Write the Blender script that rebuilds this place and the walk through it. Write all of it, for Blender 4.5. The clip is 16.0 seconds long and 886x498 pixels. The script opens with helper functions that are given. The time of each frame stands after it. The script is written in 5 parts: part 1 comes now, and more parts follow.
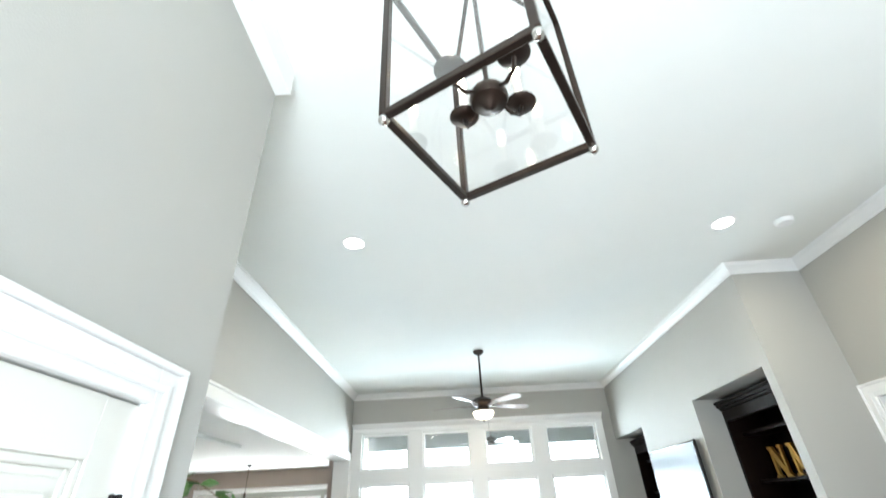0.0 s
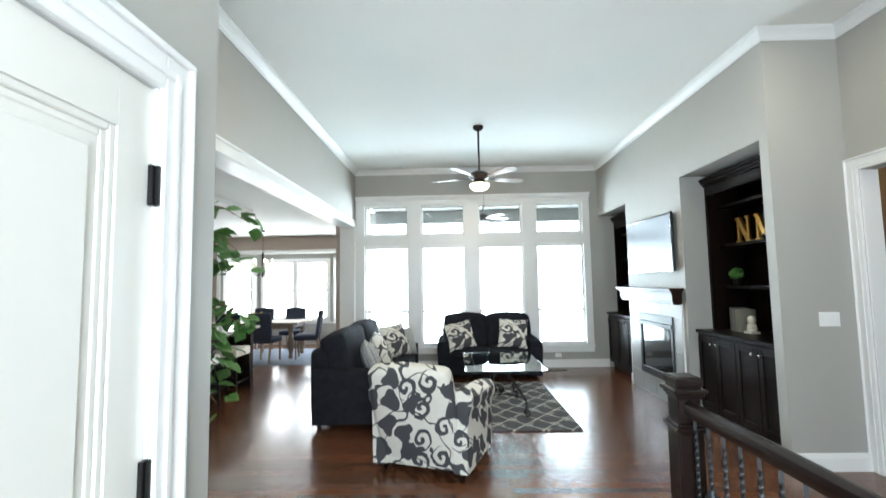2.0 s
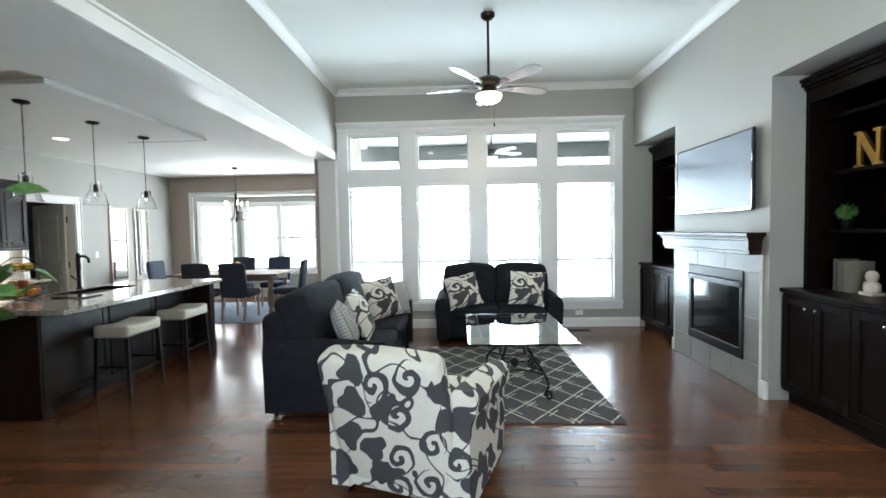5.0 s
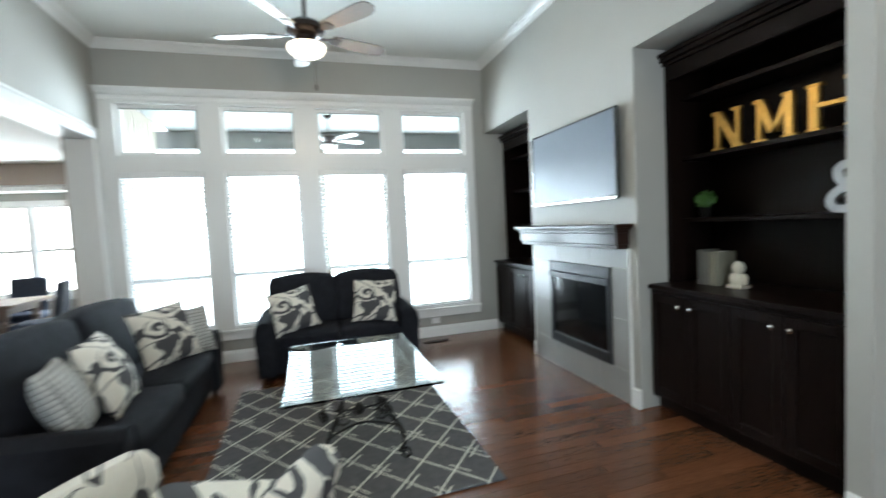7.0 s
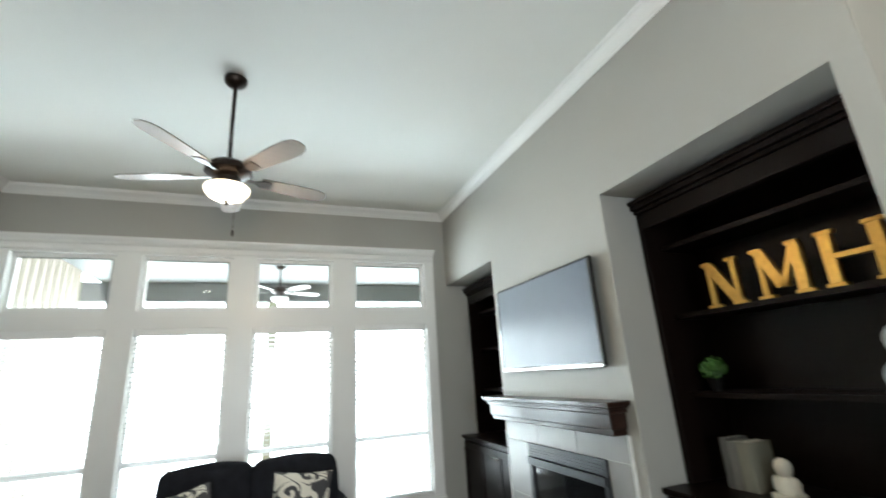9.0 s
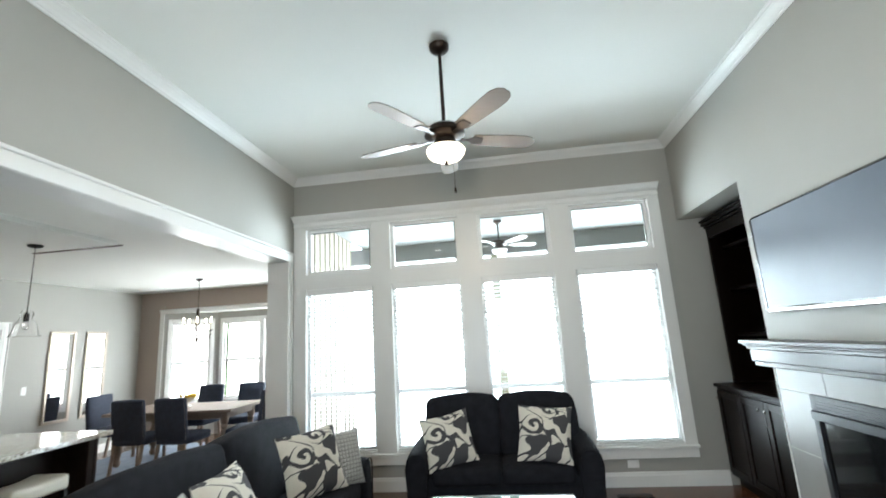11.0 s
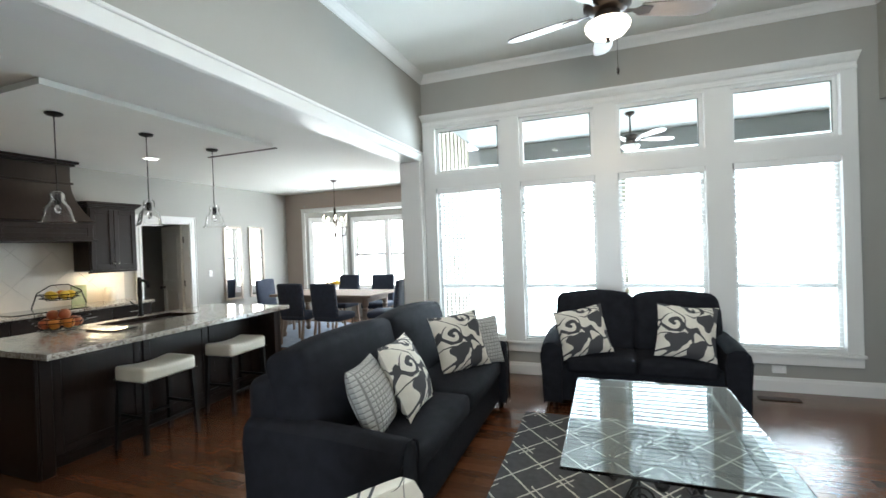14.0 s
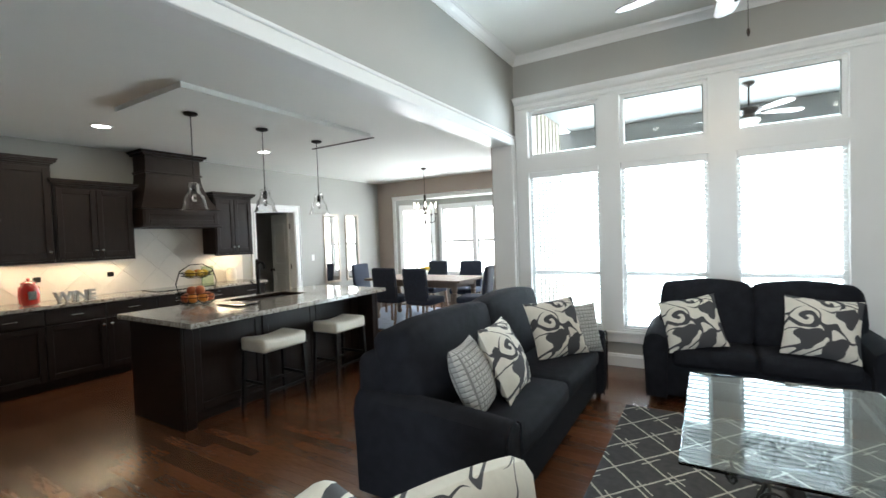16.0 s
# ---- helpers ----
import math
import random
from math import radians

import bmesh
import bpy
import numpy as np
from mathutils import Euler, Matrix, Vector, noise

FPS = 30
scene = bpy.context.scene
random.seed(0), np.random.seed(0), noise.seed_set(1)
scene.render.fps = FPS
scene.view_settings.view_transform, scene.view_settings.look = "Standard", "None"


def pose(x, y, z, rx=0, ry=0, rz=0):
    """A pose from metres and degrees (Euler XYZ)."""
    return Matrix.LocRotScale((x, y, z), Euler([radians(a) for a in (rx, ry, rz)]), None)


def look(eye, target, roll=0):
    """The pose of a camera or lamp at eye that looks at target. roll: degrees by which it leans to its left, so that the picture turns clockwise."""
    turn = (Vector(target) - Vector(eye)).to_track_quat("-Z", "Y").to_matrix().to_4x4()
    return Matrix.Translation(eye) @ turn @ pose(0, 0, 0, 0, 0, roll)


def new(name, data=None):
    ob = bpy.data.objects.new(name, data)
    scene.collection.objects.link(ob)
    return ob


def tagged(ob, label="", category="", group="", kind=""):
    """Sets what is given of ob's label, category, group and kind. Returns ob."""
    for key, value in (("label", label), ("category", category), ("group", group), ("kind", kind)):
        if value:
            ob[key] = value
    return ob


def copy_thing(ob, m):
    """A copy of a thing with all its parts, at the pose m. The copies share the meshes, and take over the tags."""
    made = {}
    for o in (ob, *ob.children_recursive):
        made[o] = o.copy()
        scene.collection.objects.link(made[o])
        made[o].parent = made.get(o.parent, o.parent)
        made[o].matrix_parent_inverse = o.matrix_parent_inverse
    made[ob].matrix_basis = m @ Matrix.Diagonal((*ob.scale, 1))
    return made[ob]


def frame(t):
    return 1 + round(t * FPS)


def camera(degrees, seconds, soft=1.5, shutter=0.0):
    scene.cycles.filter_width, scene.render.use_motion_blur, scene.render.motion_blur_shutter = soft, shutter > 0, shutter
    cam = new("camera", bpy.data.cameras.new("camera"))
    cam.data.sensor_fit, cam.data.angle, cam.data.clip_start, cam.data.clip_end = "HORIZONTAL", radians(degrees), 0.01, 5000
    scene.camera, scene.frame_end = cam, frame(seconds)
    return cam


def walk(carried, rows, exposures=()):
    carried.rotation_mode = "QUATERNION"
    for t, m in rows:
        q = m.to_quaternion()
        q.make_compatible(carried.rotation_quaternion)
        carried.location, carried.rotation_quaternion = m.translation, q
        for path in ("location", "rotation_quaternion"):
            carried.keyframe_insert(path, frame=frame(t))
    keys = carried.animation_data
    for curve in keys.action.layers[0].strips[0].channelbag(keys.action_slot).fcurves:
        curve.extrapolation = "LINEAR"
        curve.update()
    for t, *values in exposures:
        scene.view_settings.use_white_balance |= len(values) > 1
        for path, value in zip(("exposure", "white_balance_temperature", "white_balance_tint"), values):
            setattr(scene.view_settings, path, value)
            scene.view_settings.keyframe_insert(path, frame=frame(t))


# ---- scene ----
cam = camera(90.9, 16.0, shutter=0.5)
PATH = [
    (0, (1.331, 0.671, 1.768), (1.305, 2.382, 2.803), -2.9),
    (0.5, (1.314, 0.688, 1.748), (1.286, 2.502, 2.59), -2.8),
    (1, (1.312, 0.69, 1.671), (1.27, 2.594, 2.284), -2.4),
    (1.5, (1.294, 0.695, 1.593), (1.24, 2.66, 1.96), -1.8),
    (2, (1.278, 0.733, 1.54), (1.233, 2.726, 1.694), -1.0),
    (2.5, (1.26, 0.777, 1.52), (1.222, 2.777, 1.551), -0.8),
    (3, (1.291, 0.895, 1.498), (1.223, 2.893, 1.443), -0.9),
    (3.5, (1.356, 1.136, 1.518), (1.249, 3.132, 1.432), -1.1),
    (6, (1.318, 2.647, 1.484), (1.347, 4.645, 1.399), -1.1),
    (6.5, (1.372, 2.897, 1.497), (1.567, 4.882, 1.358), -2.1),
    (7, (1.583, 3.108, 1.495), (2.163, 5.019, 1.383), -2.9),
    (7.5, (1.784, 3.326, 1.53), (2.785, 5.056, 1.505), -1.9),
    (8, (1.949, 3.516, 1.702), (3.082, 5.16, 1.819), -4.1),
    (8.5, (1.898, 3.637, 1.613), (2.921, 5.312, 1.996), -3.8),
    (9, (1.976, 3.693, 1.642), (2.675, 5.483, 2.194), -3.6),
    (9.5, (2.002, 3.721, 1.657), (2.371, 5.584, 2.282), -4.1),
    (10, (1.995, 3.742, 1.64), (2.092, 5.651, 2.23), -4.2),
    (12.5, (1.726, 3.68, 1.565), (1.266, 5.625, 1.634), -2.1),
    (13, (1.662, 3.661, 1.561), (1.12, 5.586, 1.582), -2.0),
    (13.5, (1.641, 3.637, 1.539), (1.015, 5.537, 1.538), -2.0),
    (14, (1.599, 3.633, 1.533), (0.899, 5.506, 1.516), -2.1),
    (14.5, (1.567, 3.615, 1.526), (0.793, 5.459, 1.499), -2.1),
    (15, (1.557, 3.621, 1.518), (0.688, 5.422, 1.478), -1.9),
    (15.5, (1.527, 3.599, 1.519), (0.573, 5.356, 1.464), -1.9),
    (16, (1.499, 3.587, 1.506), (0.46, 5.295, 1.448), -2.0),
]
EXPOSURES = [(0, .78, 5900, 5), (1, .70, 5850, 5), (2.5, .52, 5800, 4), (6, .36, 5750, 4), (7.5, .32, 5800, 4), (9, .20, 6150, 5), (10, .22, 6100, 5), (12.5, .38, 5850, 5), (16, .33, 5900, 6)]
walk(cam, [(t, look(eye, target, roll)) for t, eye, target, roll in PATH], EXPOSURES)

# ---- world and light ----
world = bpy.data.worlds.new("sky")
scene.world = world
world.use_nodes = True
wn = world.node_tree
sky = wn.nodes.new("ShaderNodeTexSky")
sky.sky_type = "NISHITA"
sky.sun_disc = False
sky.sun_elevation, sky.sun_rotation = radians(52), radians(200)
wn.links.new(sky.outputs[0], wn.nodes["Background"].inputs[0])
wn.nodes["Background"].inputs[1].default_value = 0.15


def lamp(name, kind, m, energy, color=(1, 1, 1), size=None, size_y=None, angle=None, radius=None):
    d = bpy.data.lights.new(name, kind)
    d.energy, d.color = energy, color
    if kind == "AREA":
        d.shape, d.size, d.size_y = "RECTANGLE", size, size_y
    if angle is not None:
        d.angle = radians(angle)
    if radius is not None:
        d.shadow_soft_size = radius
    ob = new(name, d)
    ob.matrix_world = m
    return ob


lamp("sun", "SUN", look((0, -6, 9), (1.5, 3, -2.5)), 4.0, (1, .95, .87), angle=0.5)
# daylight in the open side of the porch, in the bay and at the front door
lamp("porch_daylight", "AREA", pose(2.0, 12.75, 1.75, -90, 0, 0), 1600, (.88, .97, 1.0), 7.2, 3.9)
lamp("bay_daylight", "AREA", pose(-2.87, 12.42, 1.42, -90, 0, 0), 72, (1, .95, .90), 1.8, 1.6)
lamp("bay_daylight", "AREA", pose(-4.40, 12.05, 1.42, -90, 0, 41), 26, (1, .95, .90), .7, 1.6)
lamp("bay_daylight", "AREA", pose(-1.35, 12.05, 1.42, -90, 0, -41), 26, (1, .95, .90), .7, 1.6)
lamp("entry_daylight", "AREA", pose(1.6, -1.22, 1.5, 90, 0, 0), 150, (.92, .96, 1), 1.5, 2.4)
WARM = (1, .72, .42)
for x, y, z in ((0.58, 3.59, 3.615), (3.51, 3.61, 3.615)):
    lamp("can_light", "AREA", pose(x, y, z - .02, 0, 0, 0), 9, (1, .82, .6), .13, .13)
for x, y in ((-3.84, 5.66), (-3.77, 7.54)):
    lamp("can_light", "AREA", pose(x, y, 2.755, 0, 0, 0), 6, (1, .78, .54), .13, .13)
lamp("fan_light", "POINT", pose(1.65, 6.50, 2.80), 24, (1, .70, .42), radius=.05)
for y, w in ((5.2, .8), (5.95, .6), (7.65, .5)):
    lamp("under_cabinet_light", "AREA", pose(-4.9, y, 1.345, 0, 0, 0), 3.4, WARM, .05, w)
# unseen warm fill added to brighten the side room; it has no fixture
lamp("side_room_fill", "POINT", pose(5.5, 4.2, 3.3), 28, (1, .72, .45), radius=.1)


# ---- materials ----
def material(name, color, rough=.5, metal=0.0, var=.08, scale=6.0, bump=.0, bscale=60.0, coat=0.0, second=None, stretch=(1, 1, 1), spec=.5):
    m = bpy.data.materials.new(name)
    m.use_nodes = True
    t = m.node_tree
    b = t.nodes["Principled BSDF"]
    b.inputs["Roughness"].default_value, b.inputs["Metallic"].default_value = rough, metal
    b.inputs["Specular IOR Level"].default_value = spec
    b.inputs["Coat Weight"].default_value = coat
    b.inputs["Coat Roughness"].default_value = .12
    tc = t.nodes.new("ShaderNodeTexCoord")
    mp = t.nodes.new("ShaderNodeMapping")
    mp.inputs["Scale"].default_value = stretch
    t.links.new(tc.outputs["Object"], mp.inputs[0])
    n1 = t.nodes.new("ShaderNodeTexNoise")
    n1.inputs["Scale"].default_value, n1.inputs["Detail"].default_value = scale, 5
    t.links.new(mp.outputs[0], n1.inputs["Vector"])
    mix = t.nodes.new("ShaderNodeMix")
    mix.data_type = "RGBA"
    lo = second or tuple(c * (1 - 2 * var) for c in color)
    hi = color if second else tuple(min(1, c * (1 + var)) for c in color)
    mix.inputs[6].default_value, mix.inputs[7].default_value = (*lo, 1), (*hi, 1)
    t.links.new(n1.outputs[0], mix.inputs[0])
    t.links.new(mix.outputs[2], b.inputs["Base Color"])
    if bump:
        n2 = t.nodes.new("ShaderNodeTexNoise")
        n2.inputs["Scale"].default_value, n2.inputs["Detail"].default_value = bscale, 3
        t.links.new(mp.outputs[0], n2.inputs["Vector"])
        bp = t.nodes.new("ShaderNodeBump")
        bp.inputs["Strength"].default_value, bp.inputs["Distance"].default_value = bump, .004
        t.links.new(n2.outputs[0], bp.inputs["Height"])
        t.links.new(bp.outputs[0], b.inputs["Normal"])
    return m


def math_node(t, op, a, b=None):
    n = t.nodes.new("ShaderNodeMath")
    n.operation = op
    for i, v in enumerate((a, b)):
        if v is None:
            continue
        if isinstance(v, (int, float)):
            n.inputs[i].default_value = v
        else:
            t.links.new(v, n.inputs[i])
    return n.outputs[0]


def glass_material(name, tint, rough=0.0, ior=1.45):
    m = bpy.data.materials.new(name)
    m.use_nodes = True
    b = m.node_tree.nodes["Principled BSDF"]
    b.inputs["Base Color"].default_value = (*tint, 1)
    b.inputs["Roughness"].default_value, b.inputs["IOR"].default_value = rough, ior
    b.inputs["Transmission Weight"].default_value = 1
    return m


def glow(name, color, strength):
    m = bpy.data.materials.new(name)
    m.use_nodes = True
    b = m.node_tree.nodes["Principled BSDF"]
    b.inputs["Base Color"].default_value = (.9, .88, .84, 1)
    b.inputs["Emission Color"].default_value = (*color, 1)
    b.inputs["Emission Strength"].default_value = strength
    return m


def fabric_leaf():
    """Cream cloth printed with grey leaves, curls and winding stems."""
    m = material("leaf_print_cloth", (.74, .71, .63), .9, var=.05, scale=40, bump=.3, bscale=350, spec=.2)
    t = m.node_tree
    b = t.nodes["Principled BSDF"]
    base = b.inputs["Base Color"].links[0].from_socket
    tc = t.nodes.new("ShaderNodeTexCoord")
    sp = t.nodes.new("ShaderNodeSeparateXYZ")
    t.links.new(tc.outputs["Object"], sp.inputs[0])
    u = math_node(t, "ADD", sp.outputs[0], math_node(t, "MULTIPLY", sp.outputs[1], .85))
    v = math_node(t, "ADD", sp.outputs[2], math_node(t, "MULTIPLY", sp.outputs[1], .35))
    uv = t.nodes.new("ShaderNodeCombineXYZ")
    t.links.new(u, uv.inputs[0])
    t.links.new(v, uv.inputs[1])
    warp = t.nodes.new("ShaderNodeTexNoise")
    warp.inputs["Scale"].default_value, warp.inputs["Detail"].default_value = 9, 1
    t.links.new(uv.outputs[0], warp.inputs["Vector"])
    wv = t.nodes.new("ShaderNodeVectorMath")
    wv.operation = "MULTIPLY_ADD"
    t.links.new(warp.outputs["Color"], wv.inputs[0])
    wv.inputs[1].default_value = (.05, .05, 0)
    t.links.new(uv.outputs[0], wv.inputs[2])
    vo = t.nodes.new("ShaderNodeTexVoronoi")
    vo.voronoi_dimensions = "2D"
    vo.inputs["Scale"].default_value, vo.inputs["Randomness"].default_value = 5.6, .7
    t.links.new(wv.outputs[0], vo.inputs["Vector"])
    df = t.nodes.new("ShaderNodeVectorMath")
    df.operation = "SUBTRACT"
    t.links.new(wv.outputs[0], df.inputs[0])
    t.links.new(vo.outputs["Position"], df.inputs[1])
    s2 = t.nodes.new("ShaderNodeSeparateXYZ")
    t.links.new(df.outputs[0], s2.inputs[0])
    ang = math_node(t, "ARCTAN2", s2.outputs[1], s2.outputs[0])
    r = vo.outputs["Distance"]
    rc = t.nodes.new("ShaderNodeSeparateColor")
    t.links.new(vo.outputs["Color"], rc.inputs[0])
    turn = math_node(t, "ADD", ang, math_node(t, "MULTIPLY", rc.outputs[1], 6.28))
    curl = math_node(t, "MULTIPLY", math_node(t, "LESS_THAN", math_node(t, "FRACT", math_node(t, "ADD", math_node(t, "MULTIPLY", r, 2.5), math_node(t, "DIVIDE", turn, 6.2832))), .48), math_node(t, "LESS_THAN", r, .50))
    lobes = math_node(t, "ADD", .41, math_node(t, "MULTIPLY", math_node(t, "SINE", math_node(t, "MULTIPLY", turn, 3)), .09))
    leaf = math_node(t, "LESS_THAN", math_node(t, "ADD", r, math_node(t, "MULTIPLY", math_node(t, "SINE", turn), .10)), lobes)
    pick = math_node(t, "LESS_THAN", rc.outputs[0], .42)
    shape = math_node(t, "ADD", math_node(t, "MULTIPLY", curl, pick), math_node(t, "MULTIPLY", leaf, math_node(t, "SUBTRACT", 1, pick)))
    n2 = t.nodes.new("ShaderNodeTexNoise")
    n2.inputs["Scale"].default_value, n2.inputs["Detail"].default_value = 4.2, 0
    n2.inputs["Distortion"].default_value = 1.0
    t.links.new(uv.outputs[0], n2.inputs["Vector"])
    stem = math_node(t, "LESS_THAN", math_node(t, "ABSOLUTE", math_node(t, "SUBTRACT", n2.outputs[0], .5)), .022)
    ink = math_node(t, "MAXIMUM", shape, stem)
    mix = t.nodes.new("ShaderNodeMix")
    mix.data_type = "RGBA"
    t.links.new(ink, mix.inputs[0])
    t.links.new(base, mix.inputs[6])
    mix.inputs[7].default_value = (.075, .075, .08, 1)
    t.links.new(mix.outputs[2], b.inputs["Base Color"])
    return m


def rug_lattice():
    """Charcoal pile with a cream lattice of doubled diagonal lines."""
    m = material("lattice_rug", (.10, .10, .105), .95, var=.2, scale=25, bump=.6, bscale=300, spec=.1)
    t = m.node_tree
    b = t.nodes["Principled BSDF"]
    base = b.inputs["Base Color"].links[0].from_socket
    tc = t.nodes.new("ShaderNodeTexCoord")
    wob = t.nodes.new("ShaderNodeTexNoise")
    wob.inputs["Scale"].default_value = 30
    t.links.new(tc.outputs["Object"], wob.inputs["Vector"])
    ad = t.nodes.new("ShaderNodeVectorMath")
    ad.operation = "MULTIPLY_ADD"
    t.links.new(wob.outputs["Color"], ad.inputs[0])
    ad.inputs[1].default_value = (.012, .012, 0)
    t.links.new(tc.outputs["Object"], ad.inputs[2])
    sp = t.nodes.new("ShaderNodeSeparateXYZ")
    t.links.new(ad.outputs[0], sp.inputs[0])
    x, y = sp.outputs[0], sp.outputs[1]

    def lines(sign):
        u = math_node(t, "ADD", math_node(t, "MULTIPLY", x, 1 / .30), math_node(t, "MULTIPLY", y, sign / .36))
        v = math_node(t, "ADD", math_node(t, "MULTIPLY", x, 1 / .30), math_node(t, "MULTIPLY", y, -sign / .36))
        fr = math_node(t, "FRACT", u)
        one = math_node(t, "LESS_THAN", math_node(t, "ABSOLUTE", math_node(t, "SUBTRACT", fr, .5)), .026)
        two = math_node(t, "LESS_THAN", math_node(t, "ABSOLUTE", math_node(t, "SUBTRACT", fr, .68)), .022)
        near = math_node(t, "LESS_THAN", math_node(t, "ABSOLUTE", math_node(t, "SUBTRACT", math_node(t, "FRACT", math_node(t, "MULTIPLY", v, .5)), .3)), .16)
        return math_node(t, "MAXIMUM", one, math_node(t, "MULTIPLY", two, near))
    ink = math_node(t, "MAXIMUM", lines(1), lines(-1))
    mix = t.nodes.new("ShaderNodeMix")
    mix.data_type = "RGBA"
    t.links.new(ink, mix.inputs[0])
    t.links.new(base, mix.inputs[6])
    mix.inputs[7].default_value = (.62, .60, .54, 1)
    t.links.new(mix.outputs[2], b.inputs["Base Color"])
    return m


def plank_wood():
    """Dark red-brown oak; every board has its own tone."""
    m = material("oak_boards", (.19, .078, .035), .25, second=(.060, .021, .009), scale=9, stretch=(1.2, 16, 1), bump=.06, bscale=14, coat=.3)
    t = m.node_tree
    b = t.nodes["Principled BSDF"]
    base = b.inputs["Base Color"].links[0].from_socket
    geo = t.nodes.new("ShaderNodeNewGeometry")
    sp = t.nodes.new("ShaderNodeSeparateXYZ")
    t.links.new(geo.outputs["Position"], sp.inputs[0])
    row = math_node(t, "FLOOR", math_node(t, "DIVIDE", sp.outputs[1], PLANK_W))
    shift = math_node(t, "MULTIPLY", math_node(t, "FRACT", math_node(t, "MULTIPLY", row, .377)), PLANK_L)
    col = math_node(t, "FLOOR", math_node(t, "DIVIDE", math_node(t, "SUBTRACT", sp.outputs[0], shift), PLANK_L))
    cb = t.nodes.new("ShaderNodeCombineXYZ")
    t.links.new(row, cb.inputs[0])
    t.links.new(col, cb.inputs[1])
    wn2 = t.nodes.new("ShaderNodeTexWhiteNoise")
    wn2.noise_dimensions = "2D"
    t.links.new(cb.outputs[0], wn2.inputs["Vector"])
    tone = t.nodes.new("ShaderNodeMix")
    tone.data_type, tone.blend_type = "RGBA", "MULTIPLY"
    tone.inputs[0].default_value = 1
    gray = t.nodes.new("ShaderNodeMapRange")
    gray.inputs[3].default_value, gray.inputs[4].default_value = .76, 1.2
    t.links.new(wn2.outputs[0], gray.inputs[0])
    t.links.new(base, tone.inputs[6])
    t.links.new(gray.outputs[0], tone.inputs[7])
    t.links.new(tone.outputs[2], b.inputs["Base Color"])
    return m


def granite():
    m = material("granite", (.60, .56, .50), .10, second=(.16, .125, .10), scale=34, stretch=(1.6, .8, 1), coat=.4)
    t = m.node_tree
    mix = [n for n in t.nodes if n.type == "MIX"][0]
    noise_out = mix.inputs[0].links[0].from_socket
    mr = t.nodes.new("ShaderNodeMapRange")
    [n for n in t.nodes if n.type == "TEX_NOISE"][0].inputs["Distortion"].default_value = 1.6
    [n for n in t.nodes if n.type == "TEX_NOISE"][0].inputs["Detail"].default_value = 9
    mr.inputs[1].default_value, mr.inputs[2].default_value = .33, .58
    t.links.new(noise_out, mr.inputs[0])
    t.links.new(mr.outputs[0], mix.inputs[0])
    return m


PLANK_W, PLANK_L = .0826, 1.15
WALL = material("greige_paint", (.385, .378, .345), .62, var=.02, scale=2, bump=.12, bscale=180)
CEIL = material("ceiling_paint", (.82, .83, .79), .8, var=.015, scale=2, bump=.15, bscale=150)
TRIM = material("white_trim_paint", (.80, .80, .78), .32, var=.015, scale=4)
DOORP = material("white_door_paint", (.72, .71, .65), .35, var=.015, scale=4)
ESPRESSO = material("espresso_wood", (.010, .0055, .0042), .34, second=(.0035, .0022, .0018), scale=5, stretch=(14, 14, 1), bump=.05, bscale=20, spec=.10)
KITWOOD = material("dark_cabinet_wood", (.024, .0135, .010), .42, second=(.008, .005, .004), scale=5, stretch=(12, 12, 1), bump=.05, bscale=20, spec=.3)
RAILWOOD = material("dark_rail_wood", (.017, .010, .008), .30, second=(.007, .0045, .004), scale=6, stretch=(10, 3, 2), coat=.35, spec=.2)
BLACKMETAL = material("black_iron", (.018, .017, .016), .42, metal=.6, var=.2, scale=30, bump=.15, bscale=80)
IRON = material("twisted_iron", (.05, .055, .06), .38, metal=.8, var=.25, scale=40, bump=.2, bscale=60)
BRONZE = material("dark_bronze", (.045, .032, .025), .35, metal=.8, var=.2, scale=20)
CHROME = material("brushed_nickel", (.62, .60, .57), .25, metal=1, var=.05, scale=30)
SOFA = material("charcoal_twill", (.019, .020, .025), .95, var=.22, scale=14, bump=.5, bscale=420, spec=.12)
LEAF_CLOTH = fabric_leaf()


def quilted():
    """Pale grey cloth stitched into small squares by darker recessed seams."""
    m = material("quilted_grey_cloth", (.50, .50, .48), .95, var=.06, scale=30, spec=.15)
    t = m.node_tree
    b = t.nodes["Principled BSDF"]
    base = b.inputs["Base Color"].links[0].from_socket
    tc = t.nodes.new("ShaderNodeTexCoord")
    sp = t.nodes.new("ShaderNodeSeparateXYZ")
    t.links.new(tc.outputs["Object"], sp.inputs[0])

    def seam(c, n):
        return math_node(t, "ABSOLUTE", math_node(t, "SINE", math_node(t, "MULTIPLY", c, math.pi * n)))
    puff = math_node(t, "MINIMUM", seam(sp.outputs[0], 34), seam(sp.outputs[2], 34))
    low = math_node(t, "LESS_THAN", puff, .30)
    mix = t.nodes.new("ShaderNodeMix")
    mix.data_type = "RGBA"
    t.links.new(low, mix.inputs[0])
    t.links.new(base, mix.inputs[6])
    mix.inputs[7].default_value = (.25, .25, .24, 1)
    t.links.new(mix.outputs[2], b.inputs["Base Color"])
    bp = t.nodes.new("ShaderNodeBump")
    bp.inputs["Strength"].default_value, bp.inputs["Distance"].default_value = .8, .006
    t.links.new(puff, bp.inputs["Height"])
    t.links.new(bp.outputs[0], b.inputs["Normal"])
    return m


